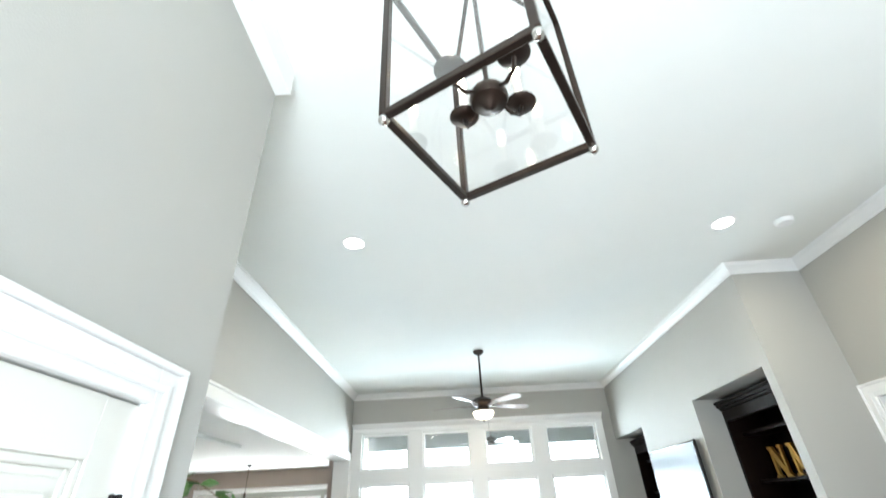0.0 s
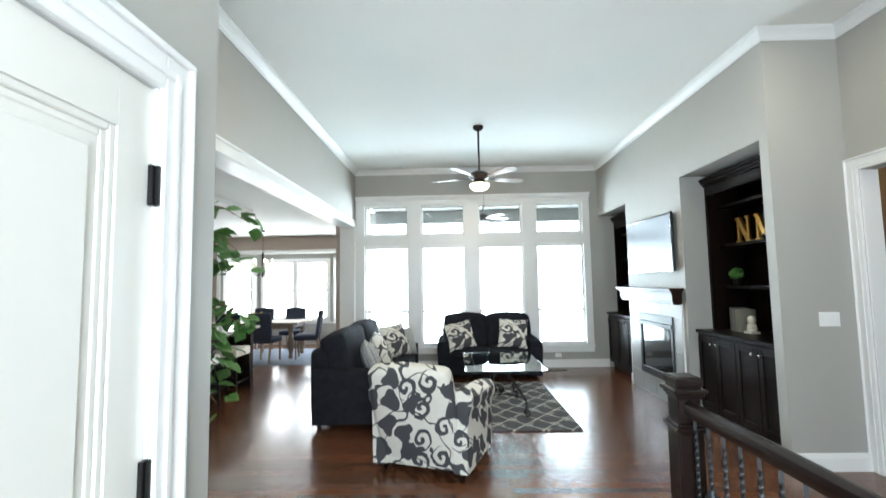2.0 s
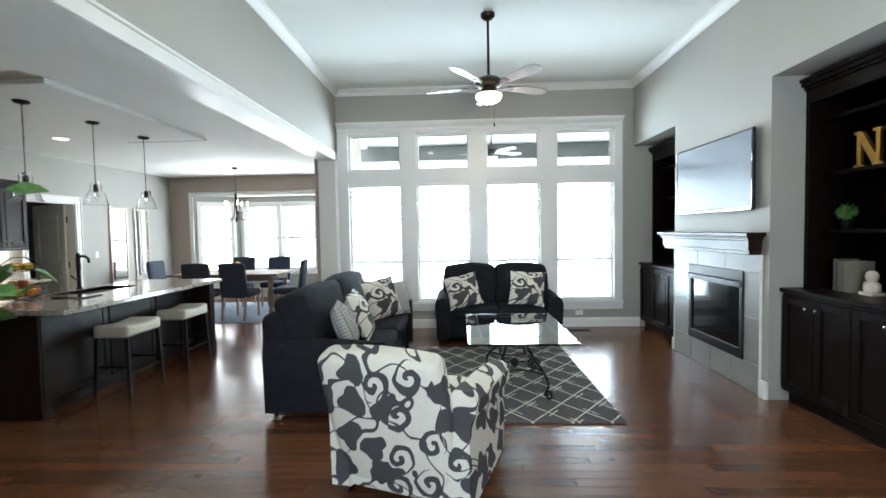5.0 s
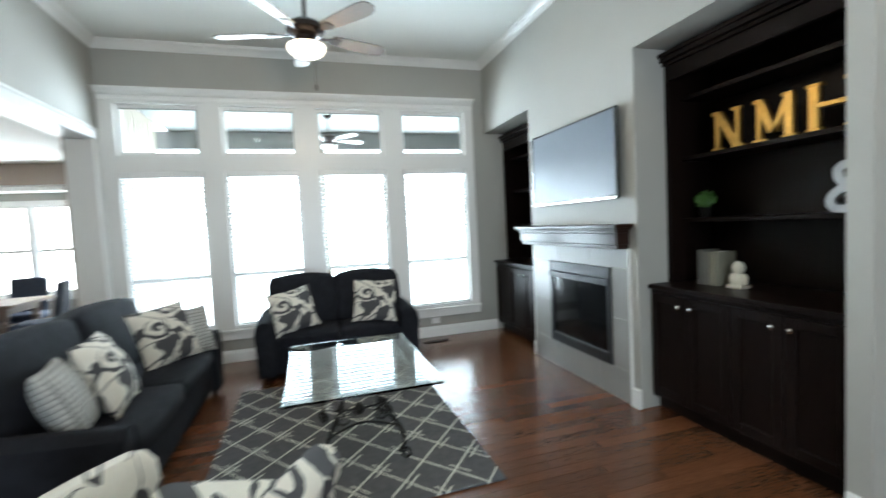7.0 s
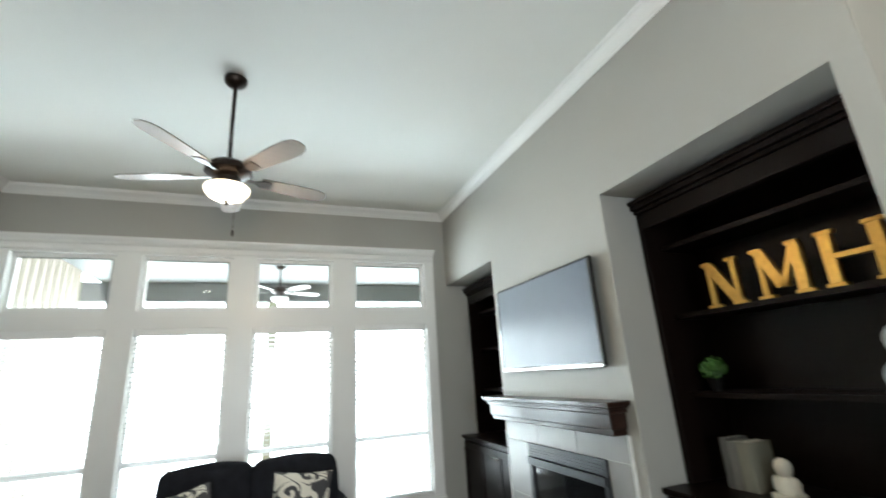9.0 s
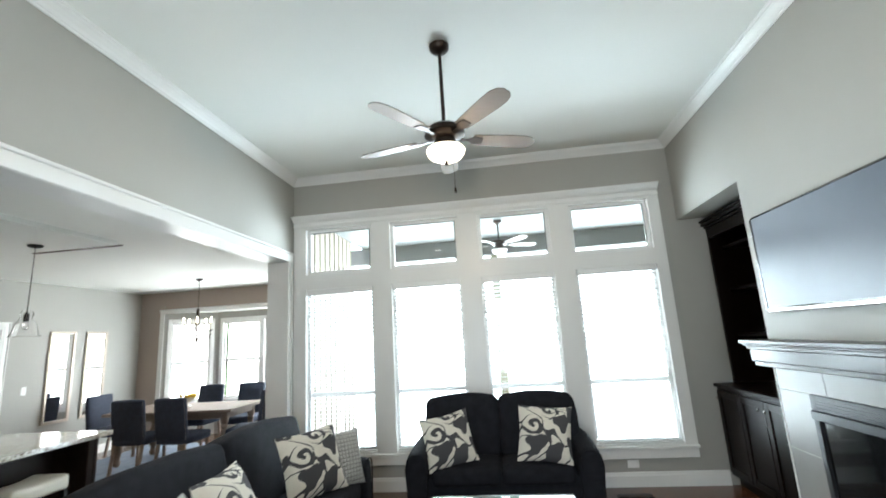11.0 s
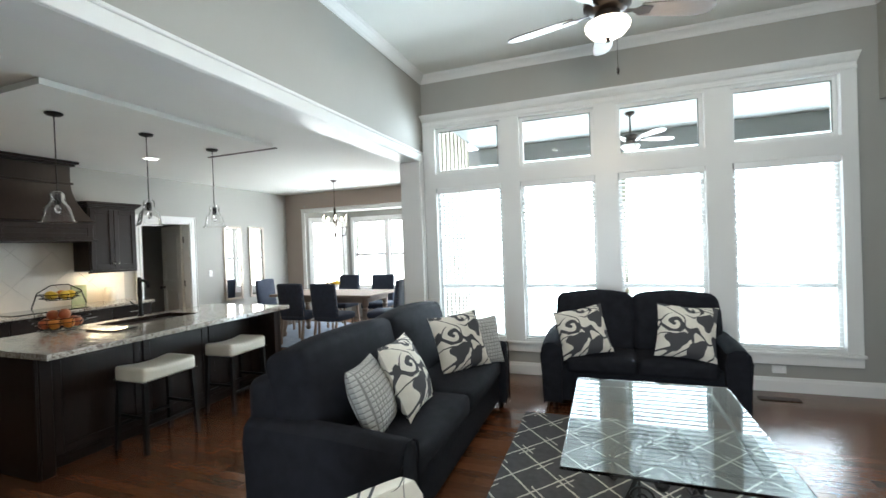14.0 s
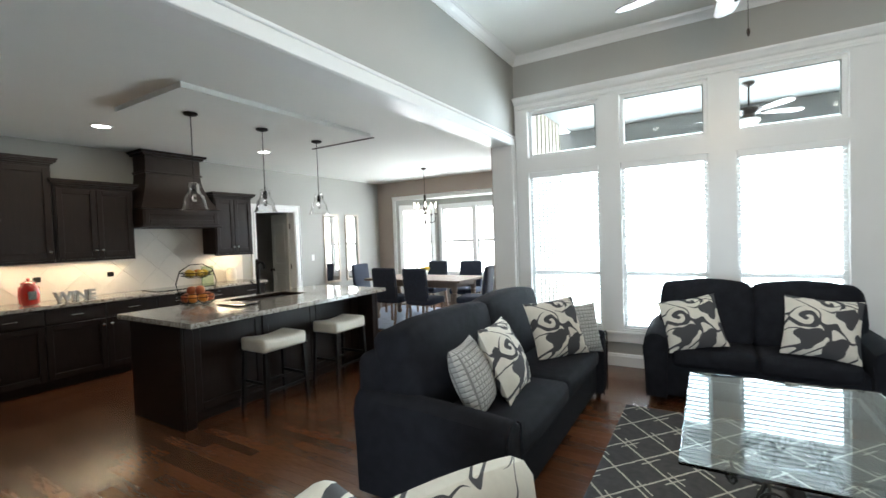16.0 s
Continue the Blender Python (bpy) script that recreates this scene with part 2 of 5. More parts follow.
RIBBED = quilted()
RUG = rug_lattice()
DRUG = material("blue_grey_rug", (.30, .34, .40), .95, second=(.12, .15, .21), scale=7, bump=.5, bscale=250)
OAK = plank_wood()
GRANITE = granite()
LEATHER = material("cream_leather", (.76, .72, .62), .42, var=.04, scale=8, bump=.2, bscale=120)
TILE = material("stone_tile", (.30, .295, .28), .32, second=(.225, .22, .21), scale=3, bump=.05, bscale=30)
SPLASH = material("backsplash_tile", (.66, .63, .57), .28, second=(.52, .49, .44), scale=3, bump=.05, bscale=25)
GROUT = material("grout", (.60, .58, .54), .9, scale=40)
GLASS = glass_material("clear_glass", (1, 1, 1))
TABLEGLASS = glass_material("table_glass", (.74, .88, .86), ior=1.52)
BLACKGLASS = material("black_glass", (.010, .011, .012), .06, var=.1, coat=.5)
# base colour lifted to blue in place of the window's reflection on the screen
SCREEN = material("tv_screen_blue_sheen", (.085, .108, .150), .34, var=.05, spec=.7)
BLIND = material("white_blind_slat", (.84, .84, .83), .4, var=.01)
GOLD = material("gold_leaf", (.60, .36, .09), .32, metal=.85, var=.2, scale=25, bump=.25, bscale=60)
ZINC = material("galvanised_metal", (.42, .43, .44), .42, metal=.7, second=(.25, .26, .27), scale=22)
NAVY = material("navy_cloth", (.030, .040, .068), .85, var=.2, scale=20, bump=.4, bscale=350)
OLDWOOD = material("weathered_wood", (.26, .19, .14), .6, second=(.14, .10, .075), scale=6, stretch=(2, 14, 14), bump=.2, bscale=30)
MIRROR = material("mirror_silver", (.92, .93, .93), .02, metal=1, var=.0)
BLADE = material("fan_blade_veneer", (.24, .205, .18), .35, second=(.16, .135, .12), scale=5, stretch=(2, 20, 2))
BOWL = glow("frosted_lamp_glass", (1, .80, .56), 4.5)
BULB = glow("bulb_glow", (1, .82, .55), 22)
CANGLOW = glow("can_lens", (1, .92, .80), 9)
CERAMIC = material("cream_ceramic", (.72, .68, .58), .4, var=.06, scale=20)
PLASTIC = material("white_plastic", (.82, .82, .80), .35, var=.01)
RED = material("red_enamel", (.42, .015, .012), .15, var=.1, coat=.6)
BARK = material("plant_stem", (.22, .15, .09), .8, var=.3, scale=30, bump=.5, bscale=60)
LEAF = material("ficus_leaf", (.12, .27, .06), .42, second=(.04, .11, .028), scale=6, spec=.4)
TEAL = material("teal_glaze", (.015, .16, .19), .12, var=.25, scale=10, coat=.5)
GRASS = material("lawn", (.13, .24, .055), .95, second=(.07, .15, .03), scale=1.4, bump=.6, bscale=30)
PATIO = material("concrete_patio", (.45, .44, .42), .85, var=.08, scale=3, bump=.2, bscale=40)
SIDING = material("painted_siding", (.36, .36, .25), .6, var=.03, scale=4)
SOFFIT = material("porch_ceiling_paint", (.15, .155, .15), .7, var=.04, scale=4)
DINPAINT = material("warm_taupe_paint", (.38, .315, .27), .62, var=.02, scale=2, bump=.12, bscale=180)
ROOMPAINT = material("tan_paint", (.30, .235, .165), .65, var=.03, scale=2, bump=.1, bscale=150)


# ---- mesh helpers ----
def box(bm, x0, x1, y0, y1, z0, z1, bevel=0.0, seg=1):
    x0, x1 = sorted((x0, x1)); y0, y1 = sorted((y0, y1)); z0, z1 = sorted((z0, z1))
    m = Matrix.Translation(((x0 + x1) / 2, (y0 + y1) / 2, (z0 + z1) / 2)) @ Matrix.Diagonal((x1 - x0, y1 - y0, z1 - z0, 1))
    r = bmesh.ops.create_cube(bm, size=1, matrix=m)
    if bevel:
        es = list({e for v in r["verts"] for e in v.link_edges})
        bmesh.ops.bevel(bm, geom=es, offset=bevel, segments=seg, affect="EDGES", profile=.5)


def lathe(bm, profile, cx=0, cy=0, cz=0, n=20, m=None):
    rings = []
    for r, z in profile:
        ring = []
        for k in range(n):
            a = 2 * math.pi * k / n
            p = Vector((cx + r * math.cos(a), cy + r * math.sin(a), cz + z))
            ring.append(bm.verts.new(m @ p if m else p))
        rings.append(ring)
    for a, b in zip(rings, rings[1:]):
        for k in range(n):
            bm.faces.new((a[k], a[(k + 1) % n], b[(k + 1) % n], b[k]))
    bm.faces.new(list(reversed(rings[0])))
    bm.faces.new(rings[-1])


def tube(bm, pts, r, n=8, flat=1.0):
    pts = [Vector(p) for p in pts]
    rings = []
    up = Vector((0, 0, 1))
    for i, p in enumerate(pts):
        d = (pts[min(i + 1, len(pts) - 1)] - pts[max(i - 1, 0)]).normalized()
        s = d.cross(up)
        if s.length < .05:
            s = d.cross(Vector((1, 0, 0)))
        s.normalize()
        u = s.cross(d).normalized()
        rr = r[i] if isinstance(r, (list, tuple)) else r
        rings.append([bm.verts.new(p + s * (rr * math.cos(2 * math.pi * k / n)) + u * (rr * flat * math.sin(2 * math.pi * k / n))) for k in range(n)])
    for a, b in zip(rings, rings[1:]):
        for k in range(n):
            bm.faces.new((a[k], a[(k + 1) % n], b[(k + 1) % n], b[k]))
    bm.faces.new(list(reversed(rings[0])))
    bm.faces.new(rings[-1])


def prism(bm, pts, offset):
    """Extrudes the polygon pts (3D) by the vector offset."""
    offset = Vector(offset)
    a = [bm.verts.new(Vector(p)) for p in pts]
    b = [bm.verts.new(Vector(p) + offset) for p in pts]
    bm.faces.new(list(reversed(a)))
    bm.faces.new(b)
    for i in range(len(a)):
        j = (i + 1) % len(a)
        bm.faces.new((a[i], a[j], b[j], b[i]))


def soft_box(bm, cx, cy, cz, sx, sy, sz, r, bulge=0.0, m=None):
    """An upholstered block: rounded edges, faces that swell a little."""
    start = len(bm.verts)

    def ticks(h):
        return sorted({-h, -h + .3 * r, -h + r, -h * .45, 0, h * .45, h - r, h - .3 * r, h})
    hx, hy, hz = sx / 2, sy / 2, sz / 2
    h = (hx, hy, hz)
    made = []
    for ax in range(3):
        u, w = (ax + 1) % 3, (ax + 2) % 3
        tu, tw = ticks(h[u]), ticks(h[w])
        for sgn in (-1, 1):
            grid = []
            for a in tu:
                line = []
                for b in tw:
                    p = [0, 0, 0]
                    p[ax], p[u], p[w] = sgn * h[ax], a, b
                    c = [max(-h[k] + r, min(h[k] - r, p[k])) for k in range(3)]
                    d = Vector(p) - Vector(c)
                    q = Vector(c) + d.normalized() * r
                    q[ax] += sgn * bulge * (1 - (a / h[u]) ** 2) * (1 - (b / h[w]) ** 2)
                    q = q + Vector((cx, cy, cz))
                    v = bm.verts.new(m @ q if m else q)
                    line.append(v)
                    made.append(v)
                grid.append(line)
            for i in range(len(grid) - 1):
                for j in range(len(grid[0]) - 1):
                    f = (grid[i][j], grid[i + 1][j], grid[i + 1][j + 1], grid[i][j + 1])
                    bm.faces.new(f if sgn > 0 else f[::-1])
    bmesh.ops.remove_doubles(bm, verts=made, dist=.0004)


def pillow_mesh(w=.46, t=.15, n=14):
    bm = bmesh.new()
    for s in (-1, 1):
        g = []
        for i in range(n + 1):
            row = []
            for j in range(n + 1):
                u, v = 2 * i / n - 1, 2 * j / n - 1
                pin = 1 - .07 * (1 - abs(u) ** 2) * abs(v) ** 3 - .07 * (1 - abs(v) ** 2) * abs(u) ** 3
                k = max(0, (1 - u * u) * (1 - v * v)) ** .45
                row.append(bm.verts.new((u * w / 2 * pin, s * (t / 2 * k + .002) + .004 * math.sin(9 * u + 4 * v) * k, v * w / 2 * pin)))
            g.append(row)
        for i in range(n):
            for j in range(n):
                f = (g[i][j], g[i + 1][j], g[i + 1][j + 1], g[i][j + 1])
                bm.faces.new(f if s < 0 else f[::-1])
    bmesh.ops.remove_doubles(bm, verts=bm.verts[:], dist=.005)
    return bm


def put(name, bm, mat, parent=None, smooth=False, at=None, kind="", label=""):
    bmesh.ops.recalc_face_normals(bm, faces=bm.faces[:])
    me = bpy.data.meshes.new(name)
    bm.to_mesh(me)
    bm.free()
    me.materials.append(mat)
    if smooth:
        me.polygons.foreach_set("use_smooth", [True] * len(me.polygons))
        me.set_sharp_from_angle(angle=radians(42))
    ob = new(name, me)
    if parent:
        ob.parent = parent
    if at is not None:
        ob.matrix_basis = at
    return tagged(ob, label, "", "", kind)


def boxes(name, items, mat, parent=None, bevel=0.0, kind="", label=""):
    bm = bmesh.new()
    for b in items:
        box(bm, *b, bevel=bevel)
    return put(name, bm, mat, parent, kind=kind, label=label)


def empty(name, m, label, category, group=""):
    ob = new(name)
    ob.matrix_basis = m
    return tagged(ob, label, category, group)


def moulding(name, path, profile, mat, z=0.0, closed=False):
    """Sweeps profile (out from the wall, up) along a plan path with the room on its right; mitred corners."""
    bm = bmesh.new()
    n = len(path)
    rings = []
    for i in range(n):
        p = Vector(path[i])
        d0 = (p - Vector(path[i - 1])).normalized() if i or closed else None
        d1 = (Vector(path[(i + 1) % n]) - p).normalized() if i < n - 1 or closed else None
        d0, d1 = d0 or d1, d1 or d0
        n0, n1 = Vector((d0.y, -d0.x)), Vector((d1.y, -d1.x))
        mid = (n0 + n1) / (1 + n0.dot(n1))
        rings.append([bm.verts.new((p.x + mid.x * o, p.y + mid.y * o, z + u)) for o, u in profile])
    k = len(profile)
    for a, b in zip(rings, rings[1:]):
        for j in range(k):
            bm.faces.new((a[j], a[(j + 1) % k], b[(j + 1) % k], b[j]))
    bm.faces.new(rings[0])
    bm.faces.new(rings[-1])
    return put(name, bm, mat, kind="structure")


CROWN = [(o * .88, u * .78) for o, u in [(0.001, -.115), (.012, -.115), (.016, -.100), (.026, -.094), (.040, -.070), (.066, -.042), (.082, -.030), (.085, -.018), (.096, -.014), (.098, -.001), (.001, -.001)]]
BASE = [(0.001, .0), (.016, .0), (.016, .105), (.012, .115), (.010, .130), (.005, .140), (.001, .140)]

# ---- structure ----
LX, RX, BY, CZ = -0.52, 3.94, 8.70, 3.64     # living: side walls, window wall, ceiling
HX, HY, PX, PY = .56, 2.02, 4.57, 4.38       # hall: side wall, its corner; pier at the built-ins
KX, KZ, DY, DX = -5.07, 2.77, 11.54, -.92    # kitchen wall and ceiling, dining wall, dining side
S = "structure"
boxes("ceiling", [(HX, HX + .07, -1.3, HY, 3.48, CZ + .01), (LX - .3, 5.0, -1.45, BY + .2, CZ, CZ + .12)], CEIL, kind=S)
boxes("ceiling_kitchen", [(KX - .2, LX - .12, 1.3, BY - .02, KZ, KZ + .12), (KX - .2, DX + .05, BY - .02, DY + .1, KZ, KZ + .12), (-3.04, -1.95, 5.46, 7.67, KZ - .045, KZ + .01)], CEIL, kind=S)
boxes("wall_north", [(LX - .26, -.40, BY, BY + .16, 0, CZ), (3.68, 5.0, BY, BY + .16, 0, CZ), (-.40, 3.68, BY, BY + .16, 0, .36), (-.40, 3.68, BY, BY + .16, 3.0, CZ)], WALL, kind=S)
boxes("wall_west", [(LX - .24, LX, HY - .14, 3.60, 0, CZ), (LX - .24, LX, 3.60, 8.60, 2.60, CZ), (LX - .24, LX, 8.60, BY, 0, CZ)], WALL, kind=S)
boxes("wall_hall", [(HX - .14, HX, -1.3, .904, 0, CZ), (HX - .14, HX, .904, 1.776, 2.046, CZ), (HX - .14, HX, 1.776, HY, 0, CZ), (LX, HX - .14, HY - .14, HY, 0, CZ)], WALL, kind=S)
# built-in side: pier, chimney breast, wall over the niches, back of the niches
boxes("wall_east", [(RX, PX + .14, PY, 4.485, 0, CZ), (RX, 4.64, 5.82, 7.44, 0, CZ), (RX, 4.64, 4.485, 5.82, 2.72, CZ), (RX, 4.64, 7.44, BY, 2.70, CZ), (4.64, 4.78, 4.485, BY, 0, CZ)], WALL, kind=S)
boxes("wall_hall_east", [(PX, PX + .14, 4.28, PY, 0, CZ), (PX, PX + .14, 3.40, 4.28, 2.39, CZ), (PX, PX + .14, -1.3, 3.40, 0, CZ)], WALL, kind=S)
boxes("wall_south", [(.42, .80, -1.45, -1.3, 0, CZ), (2.30, PX + .14, -1.45, -1.3, 0, CZ), (.80, 2.30, -1.45, -1.3, 2.7, CZ)], WALL, kind=S)
boxes("wall_kitchen", [(KX - .14, KX, 1.3, 8.28, 0, KZ), (KX - .14, KX, 8.28, 9.11, 2.06, KZ), (KX - .14, KX, 9.11, DY, 0, KZ), (KX - .14, LX - .24, 1.16, 1.3, 0, KZ), (LX - .24, LX - .1, 1.3, HY - .14, 0, KZ)], WALL, kind=S)
A, B, C, D = (-4.55, DY), (-3.85, DY + .62), (-1.90, DY + .62), (-1.20, DY)
boxes("wall_dining", [(KX - .14, A[0], DY, DY + .14, 0, KZ), (D[0], DX + .14, DY, DY + .14, 0, KZ), (A[0], D[0], DY, DY + .14, 2.36, KZ), (DX, DX + .139, BY + .16, DY, 0, 3.56)], DINPAINT, kind=S)


def bay_side(p, q, name):
    p, q = Vector(p), Vector(q)
    L, ang = (q - p).length, math.degrees(math.atan2((q - p).y, (q - p).x))
    m = pose(p.x, p.y, 0, 0, 0, ang)
    bm = bmesh.new()
    for b in ((-.02, L + .02, 0, .12, 0, .58), (-.02, L + .02, 0, .12, 2.24, 2.5), (-.02, .06, 0, .12, .58, 2.24), (L - .06, L + .02, 0, .12, .58, 2.24)):
        box(bm, *b)
    put("wall_bay", bm, WALL, at=m, kind=S)
    w = empty(name, m, "white double-hung window in the dining bay", "window")
    w["kind"] = S
    n = 2 if L > 1.2 else 1
    fr = [(.06, .13, -.02, .07, .58, 2.24), (L - .13, L - .06, -.02, .07, .58, 2.24), (.13, L - .13, -.02, .07, 2.16, 2.24), (.13, L - .13, -.03, .07, .58, .65), (.0, L, -.05, -.021, .54, .575)]
    if n == 2:
        fr.append((L / 2 - .05, L / 2 + .05, -.02, .07, .65, 2.16))
    boxes("frame", fr, TRIM, w, bevel=.004)
    xs = [(.13, L - .13)] if n == 1 else [(.13, L / 2 - .05), (L / 2 + .05, L - .13)]
    for a, b in xs:
        boxes("sash", [(a, b, .02, .05, 1.37, 1.42), (a, a + .035, .02, .05, .65, 2.16), (b - .035, b, .02, .05, .65, 2.16), (a, b, .02, .05, .65, .70), (a, b, .02, .05, 2.12, 2.16)], TRIM, w)
        g = boxes("pane", [(a + .03, b - .03, .033, .037, .69, 2.13)], GLASS, w)
        g.visible_shadow = False


bay_side(A, B, "window_5")
bay_side(B, C, "window_6")
bay_side(C, D, "window_7")
bm = bmesh.new()
prism(bm, [(A[0], A[1] + .1, 2.365), (B[0] - .1, B[1] + .2, 2.365), (C[0] + .1, C[1] + .2, 2.365), (D[0], D[1] + .1, 2.365)], (0, 0, .12))
put("ceiling_bay", bm, CEIL, kind=S)
moulding("trim", [(KX + .52 - .09, DY), (D[0] + .09, DY)], [(0.001, 0), (.02, 0), (.026, .06), (.05, .085), (.001, .085)], TRIM, z=2.345)
boxes("trim", [(A[0] - .09, A[0], DY - .018, DY - .001, .14, 2.344), (D[0], D[0] + .09, DY - .018, DY - .001, .14, 2.344)], TRIM, bevel=.004, kind=S)

# thin dark strip on the kitchen ceiling, just past the dropped panel's far end
bm = bmesh.new()
box(bm, -3.12, -2.04, 7.81, 7.85, KZ - .012, KZ - .001, bevel=.003)
tagged(put("ceiling_dark_strip", bm, BRONZE), "dark slim strip on the kitchen ceiling past the dropped panel", "vent")

# crown and baseboards
moulding("crown_trim", [(LX, HY), (LX, BY), (RX, BY), (RX, PY), (PX, PY), (PX, -1.3)], CROWN, TRIM, z=CZ)
for run in ([(LX, HY), (LX, 3.555)], [(LX, BY), (4.03, BY)], [(RX, 5.955 - .02), (RX, 5.822)], [(RX, 7.438), (RX, 7.41)], [(RX, 4.48), (RX, PY), (PX, PY), (PX, 4.385)], [(HX, -1.3), (HX, .80)], [(HX, 1.875), (HX, HY), (LX + .02, HY)], [(KX, 9.21), (KX, DY), (A[0] - .095, DY)], [(PX, 3.29), (PX, -1.3)]):
    moulding("baseboard", run, BASE, TRIM)


def casing(name, items, mat=TRIM):
    """Flat stock with a raised back band."""
    return boxes(name, items, mat, bevel=.005, kind=S)


# wide opening to the kitchen: casing, lined soffit and jambs
casing("trim_opening", [(LX, LX + .022, 3.56, 3.65, 0, 2.57), (LX, LX + .022, 3.56, BY - .045, 2.57, 2.665), (LX, LX + .034, 3.545, BY - .045, 2.666, 2.69), (LX, LX + .03, 3.545, 3.559, 0, 2.665)])
casing("trim_opening", [(LX - .245, LX - .002, 3.60, 3.648, 0, 2.57), (LX - .245, LX - .002, 3.60, 8.60, 2.572, 2.60), (LX - .245, LX + .02, 8.54, 8.60, 0, 2.57)])
casing("trim_opening", [(LX + .001, LX + .03, 8.605, 8.64, 0.14, 2.57)])

# ---- window wall ----
wall_win = empty("window_1", pose(0, 0, 0), "four tall white windows under transoms", "window")
wall_win["kind"] = S
XS = [(-.345, .475), (.695, 1.515), (1.74, 2.56), (2.79, 3.65)]
F0, F1 = BY - .035, BY + .10
frame_items = [(-.50, -.345, F0, F1, .36, 3.0), (3.65, 3.77, F0, F1, .36, 3.0)]
for (a, b), (c, d) in zip(XS, XS[1:]):
    frame_items.append((b, c, F0, F1, .36, 3.0))
for a, b in XS:
    frame_items += [(a, b, F0, F1, 2.235, 2.41), (a, b, F0, F1, .36, .395), (a, b, F0 + .001, F1, 2.975, 3.0)]
boxes("frame", frame_items, TRIM, wall_win)
boxes("sill", [(-.50, 3.77, F0 - .003, BY - .002, .27, .358), (-.51, 3.78, F0 - .03, F0 - .004, .362, .392)], TRIM, wall_win, bevel=.004)
boxes("sill", [(a, b, F0 + .01, F0 + .05, .396, .41) for a, b in XS], TRIM, wall_win)
moulding("trim_window_head", [(-.50, F0 - .002), (3.77, F0 - .002)], [(0.0, 3.001), (.012, 3.001), (.012, 3.025), (.004, 3.03), (.004, 3.06), (.03, 3.07), (.045, 3.09), (.085, 3.115), (.09, 3.13), (.0, 3.13)], TRIM)
boxes("trim_window_head", [(-.50, 3.77, F0 - .001, BY - .001, 3.002, 3.129)], TRIM, kind=S)
for a, b in XS:
    sash = []
    for z0, z1 in ((.41, 2.235), (2.41, 2.975)):
        sash += [(a, a + .04, BY + .03, BY + .075, z0, z1), (b - .04, b, BY + .03, BY + .075, z0, z1), (a + .04, b - .04, BY + .03, BY + .075, z0, z0 + .045), (a + .04, b - .04, BY + .03, BY + .075, z1 - .04, z1)]
    sash.append((a + .04, b - .04, BY + .035, BY + .08, 1.0, 1.05))
    boxes("sash", sash, TRIM, wall_win, bevel=.004)
    boxes("weatherstrip", [(a + .04, b - .04, BY + .025, BY + .04, 2.925, 2.936), (b - .05, b - .04, BY + .025, BY + .04, 2.455, 2.93)], material("weatherstrip", (.16, .16, .14), .6), wall_win)
    for z0, z1 in ((.45, 2.2), (2.45, 2.94)):
        g = boxes("pane", [(a + .035, b - .035, BY + .052, BY + .056, z0, z1)], GLASS, wall_win)
        g.visible_shadow = False


def blind(a, b):
    e = empty("window_blind", pose((a + b) / 2, BY + .0, 0), "white two-inch slatted blind, lowered with slats open", "blind", "blinds on the tall windows")
    w = (b - a) - .02
    boxes("headrail", [(-w / 2, w / 2, -.026, .024, 2.175, 2.232), (-w / 2, w / 2, -.034, -.027, 2.165, 2.234)], BLIND, e, bevel=.003)
    boxes("bottom_rail", [(-w / 2, w / 2, -.024, .022, .415, .432)], BLIND, e, bevel=.003)
    bm = bmesh.new()
    prof = [(-.024, -.0012), (-.012, .0006), (0, .0016), (.012, .0006), (.024, -.0012), (.024, .0008), (.012, .0028), (0, .0038), (-.012, .0028), (-.024, .0008)]
    prism(bm, [(-w / 2 + .003, y, z) for y, z in prof], (w - .006, 0, 0))
    first = put("slat", bm, BLIND, e)
    z = .455
    tilt = -11
    first.matrix_basis = pose(0, 0, z, tilt)
    while z < 2.13:
        z += .0445
        o = new("slat", first.data)
        o.parent = e
        o.matrix_basis = pose(0, 0, z, tilt + random.uniform(-1.5, 1.5))
    bm = bmesh.new()
    for x in (-w * .36, 0, w * .36):
        for y in (-.026, .025):
            box(bm, x - .0012, x + .0012, y - .001, y + .001, .43, 2.18)
    put("ladder_cord", bm, BLIND, e)


for a, b in XS:
    blind(a, b)

# ---- porch and garden ----
boxes("ground", [(-120, 120, -120, 200, -.45, -.30)], GRASS, kind=S)
boxes("patio", [(DX + .15, 5.4, BY + .17, 12.6, -.298, -.06)], PATIO, kind=S)
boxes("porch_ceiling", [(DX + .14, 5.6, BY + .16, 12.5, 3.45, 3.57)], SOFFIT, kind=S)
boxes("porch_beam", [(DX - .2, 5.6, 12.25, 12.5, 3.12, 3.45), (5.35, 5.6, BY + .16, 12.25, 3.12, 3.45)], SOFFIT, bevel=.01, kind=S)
for x in (1.9, 5.48):
    p = boxes("porch_post", [(x - .08, x + .08, 12.3, 12.46, -.06, 3.12)], SIDING, bevel=.008)
    tagged(p, "painted square post holding up the porch roof", "post", "porch posts")
bm = bmesh.new()
for k in range(14):
    box(bm, DX + .141, DX + .155, BY + .2 + k * .2, BY + .215 + k * .2, -.05, 3.44)
put("siding_batten", bm, SIDING, kind=S)
bm = bmesh.new()
random.seed(4)
for k in range(160):
    x, y = random.uniform(-60, 70), random.uniform(55, 80)
    r = random.uniform(1.5, 3.5)
    bmesh.ops.create_icosphere(bm, subdivisions=2, radius=r, matrix=Matrix.Translation((x, y, r * .7)) @ Matrix.Diagonal((1, 1, random.uniform(.7, 1.2), 1)))
for v in bm.verts:
    v.co += noise.noise_vector(v.co * .9) * .8
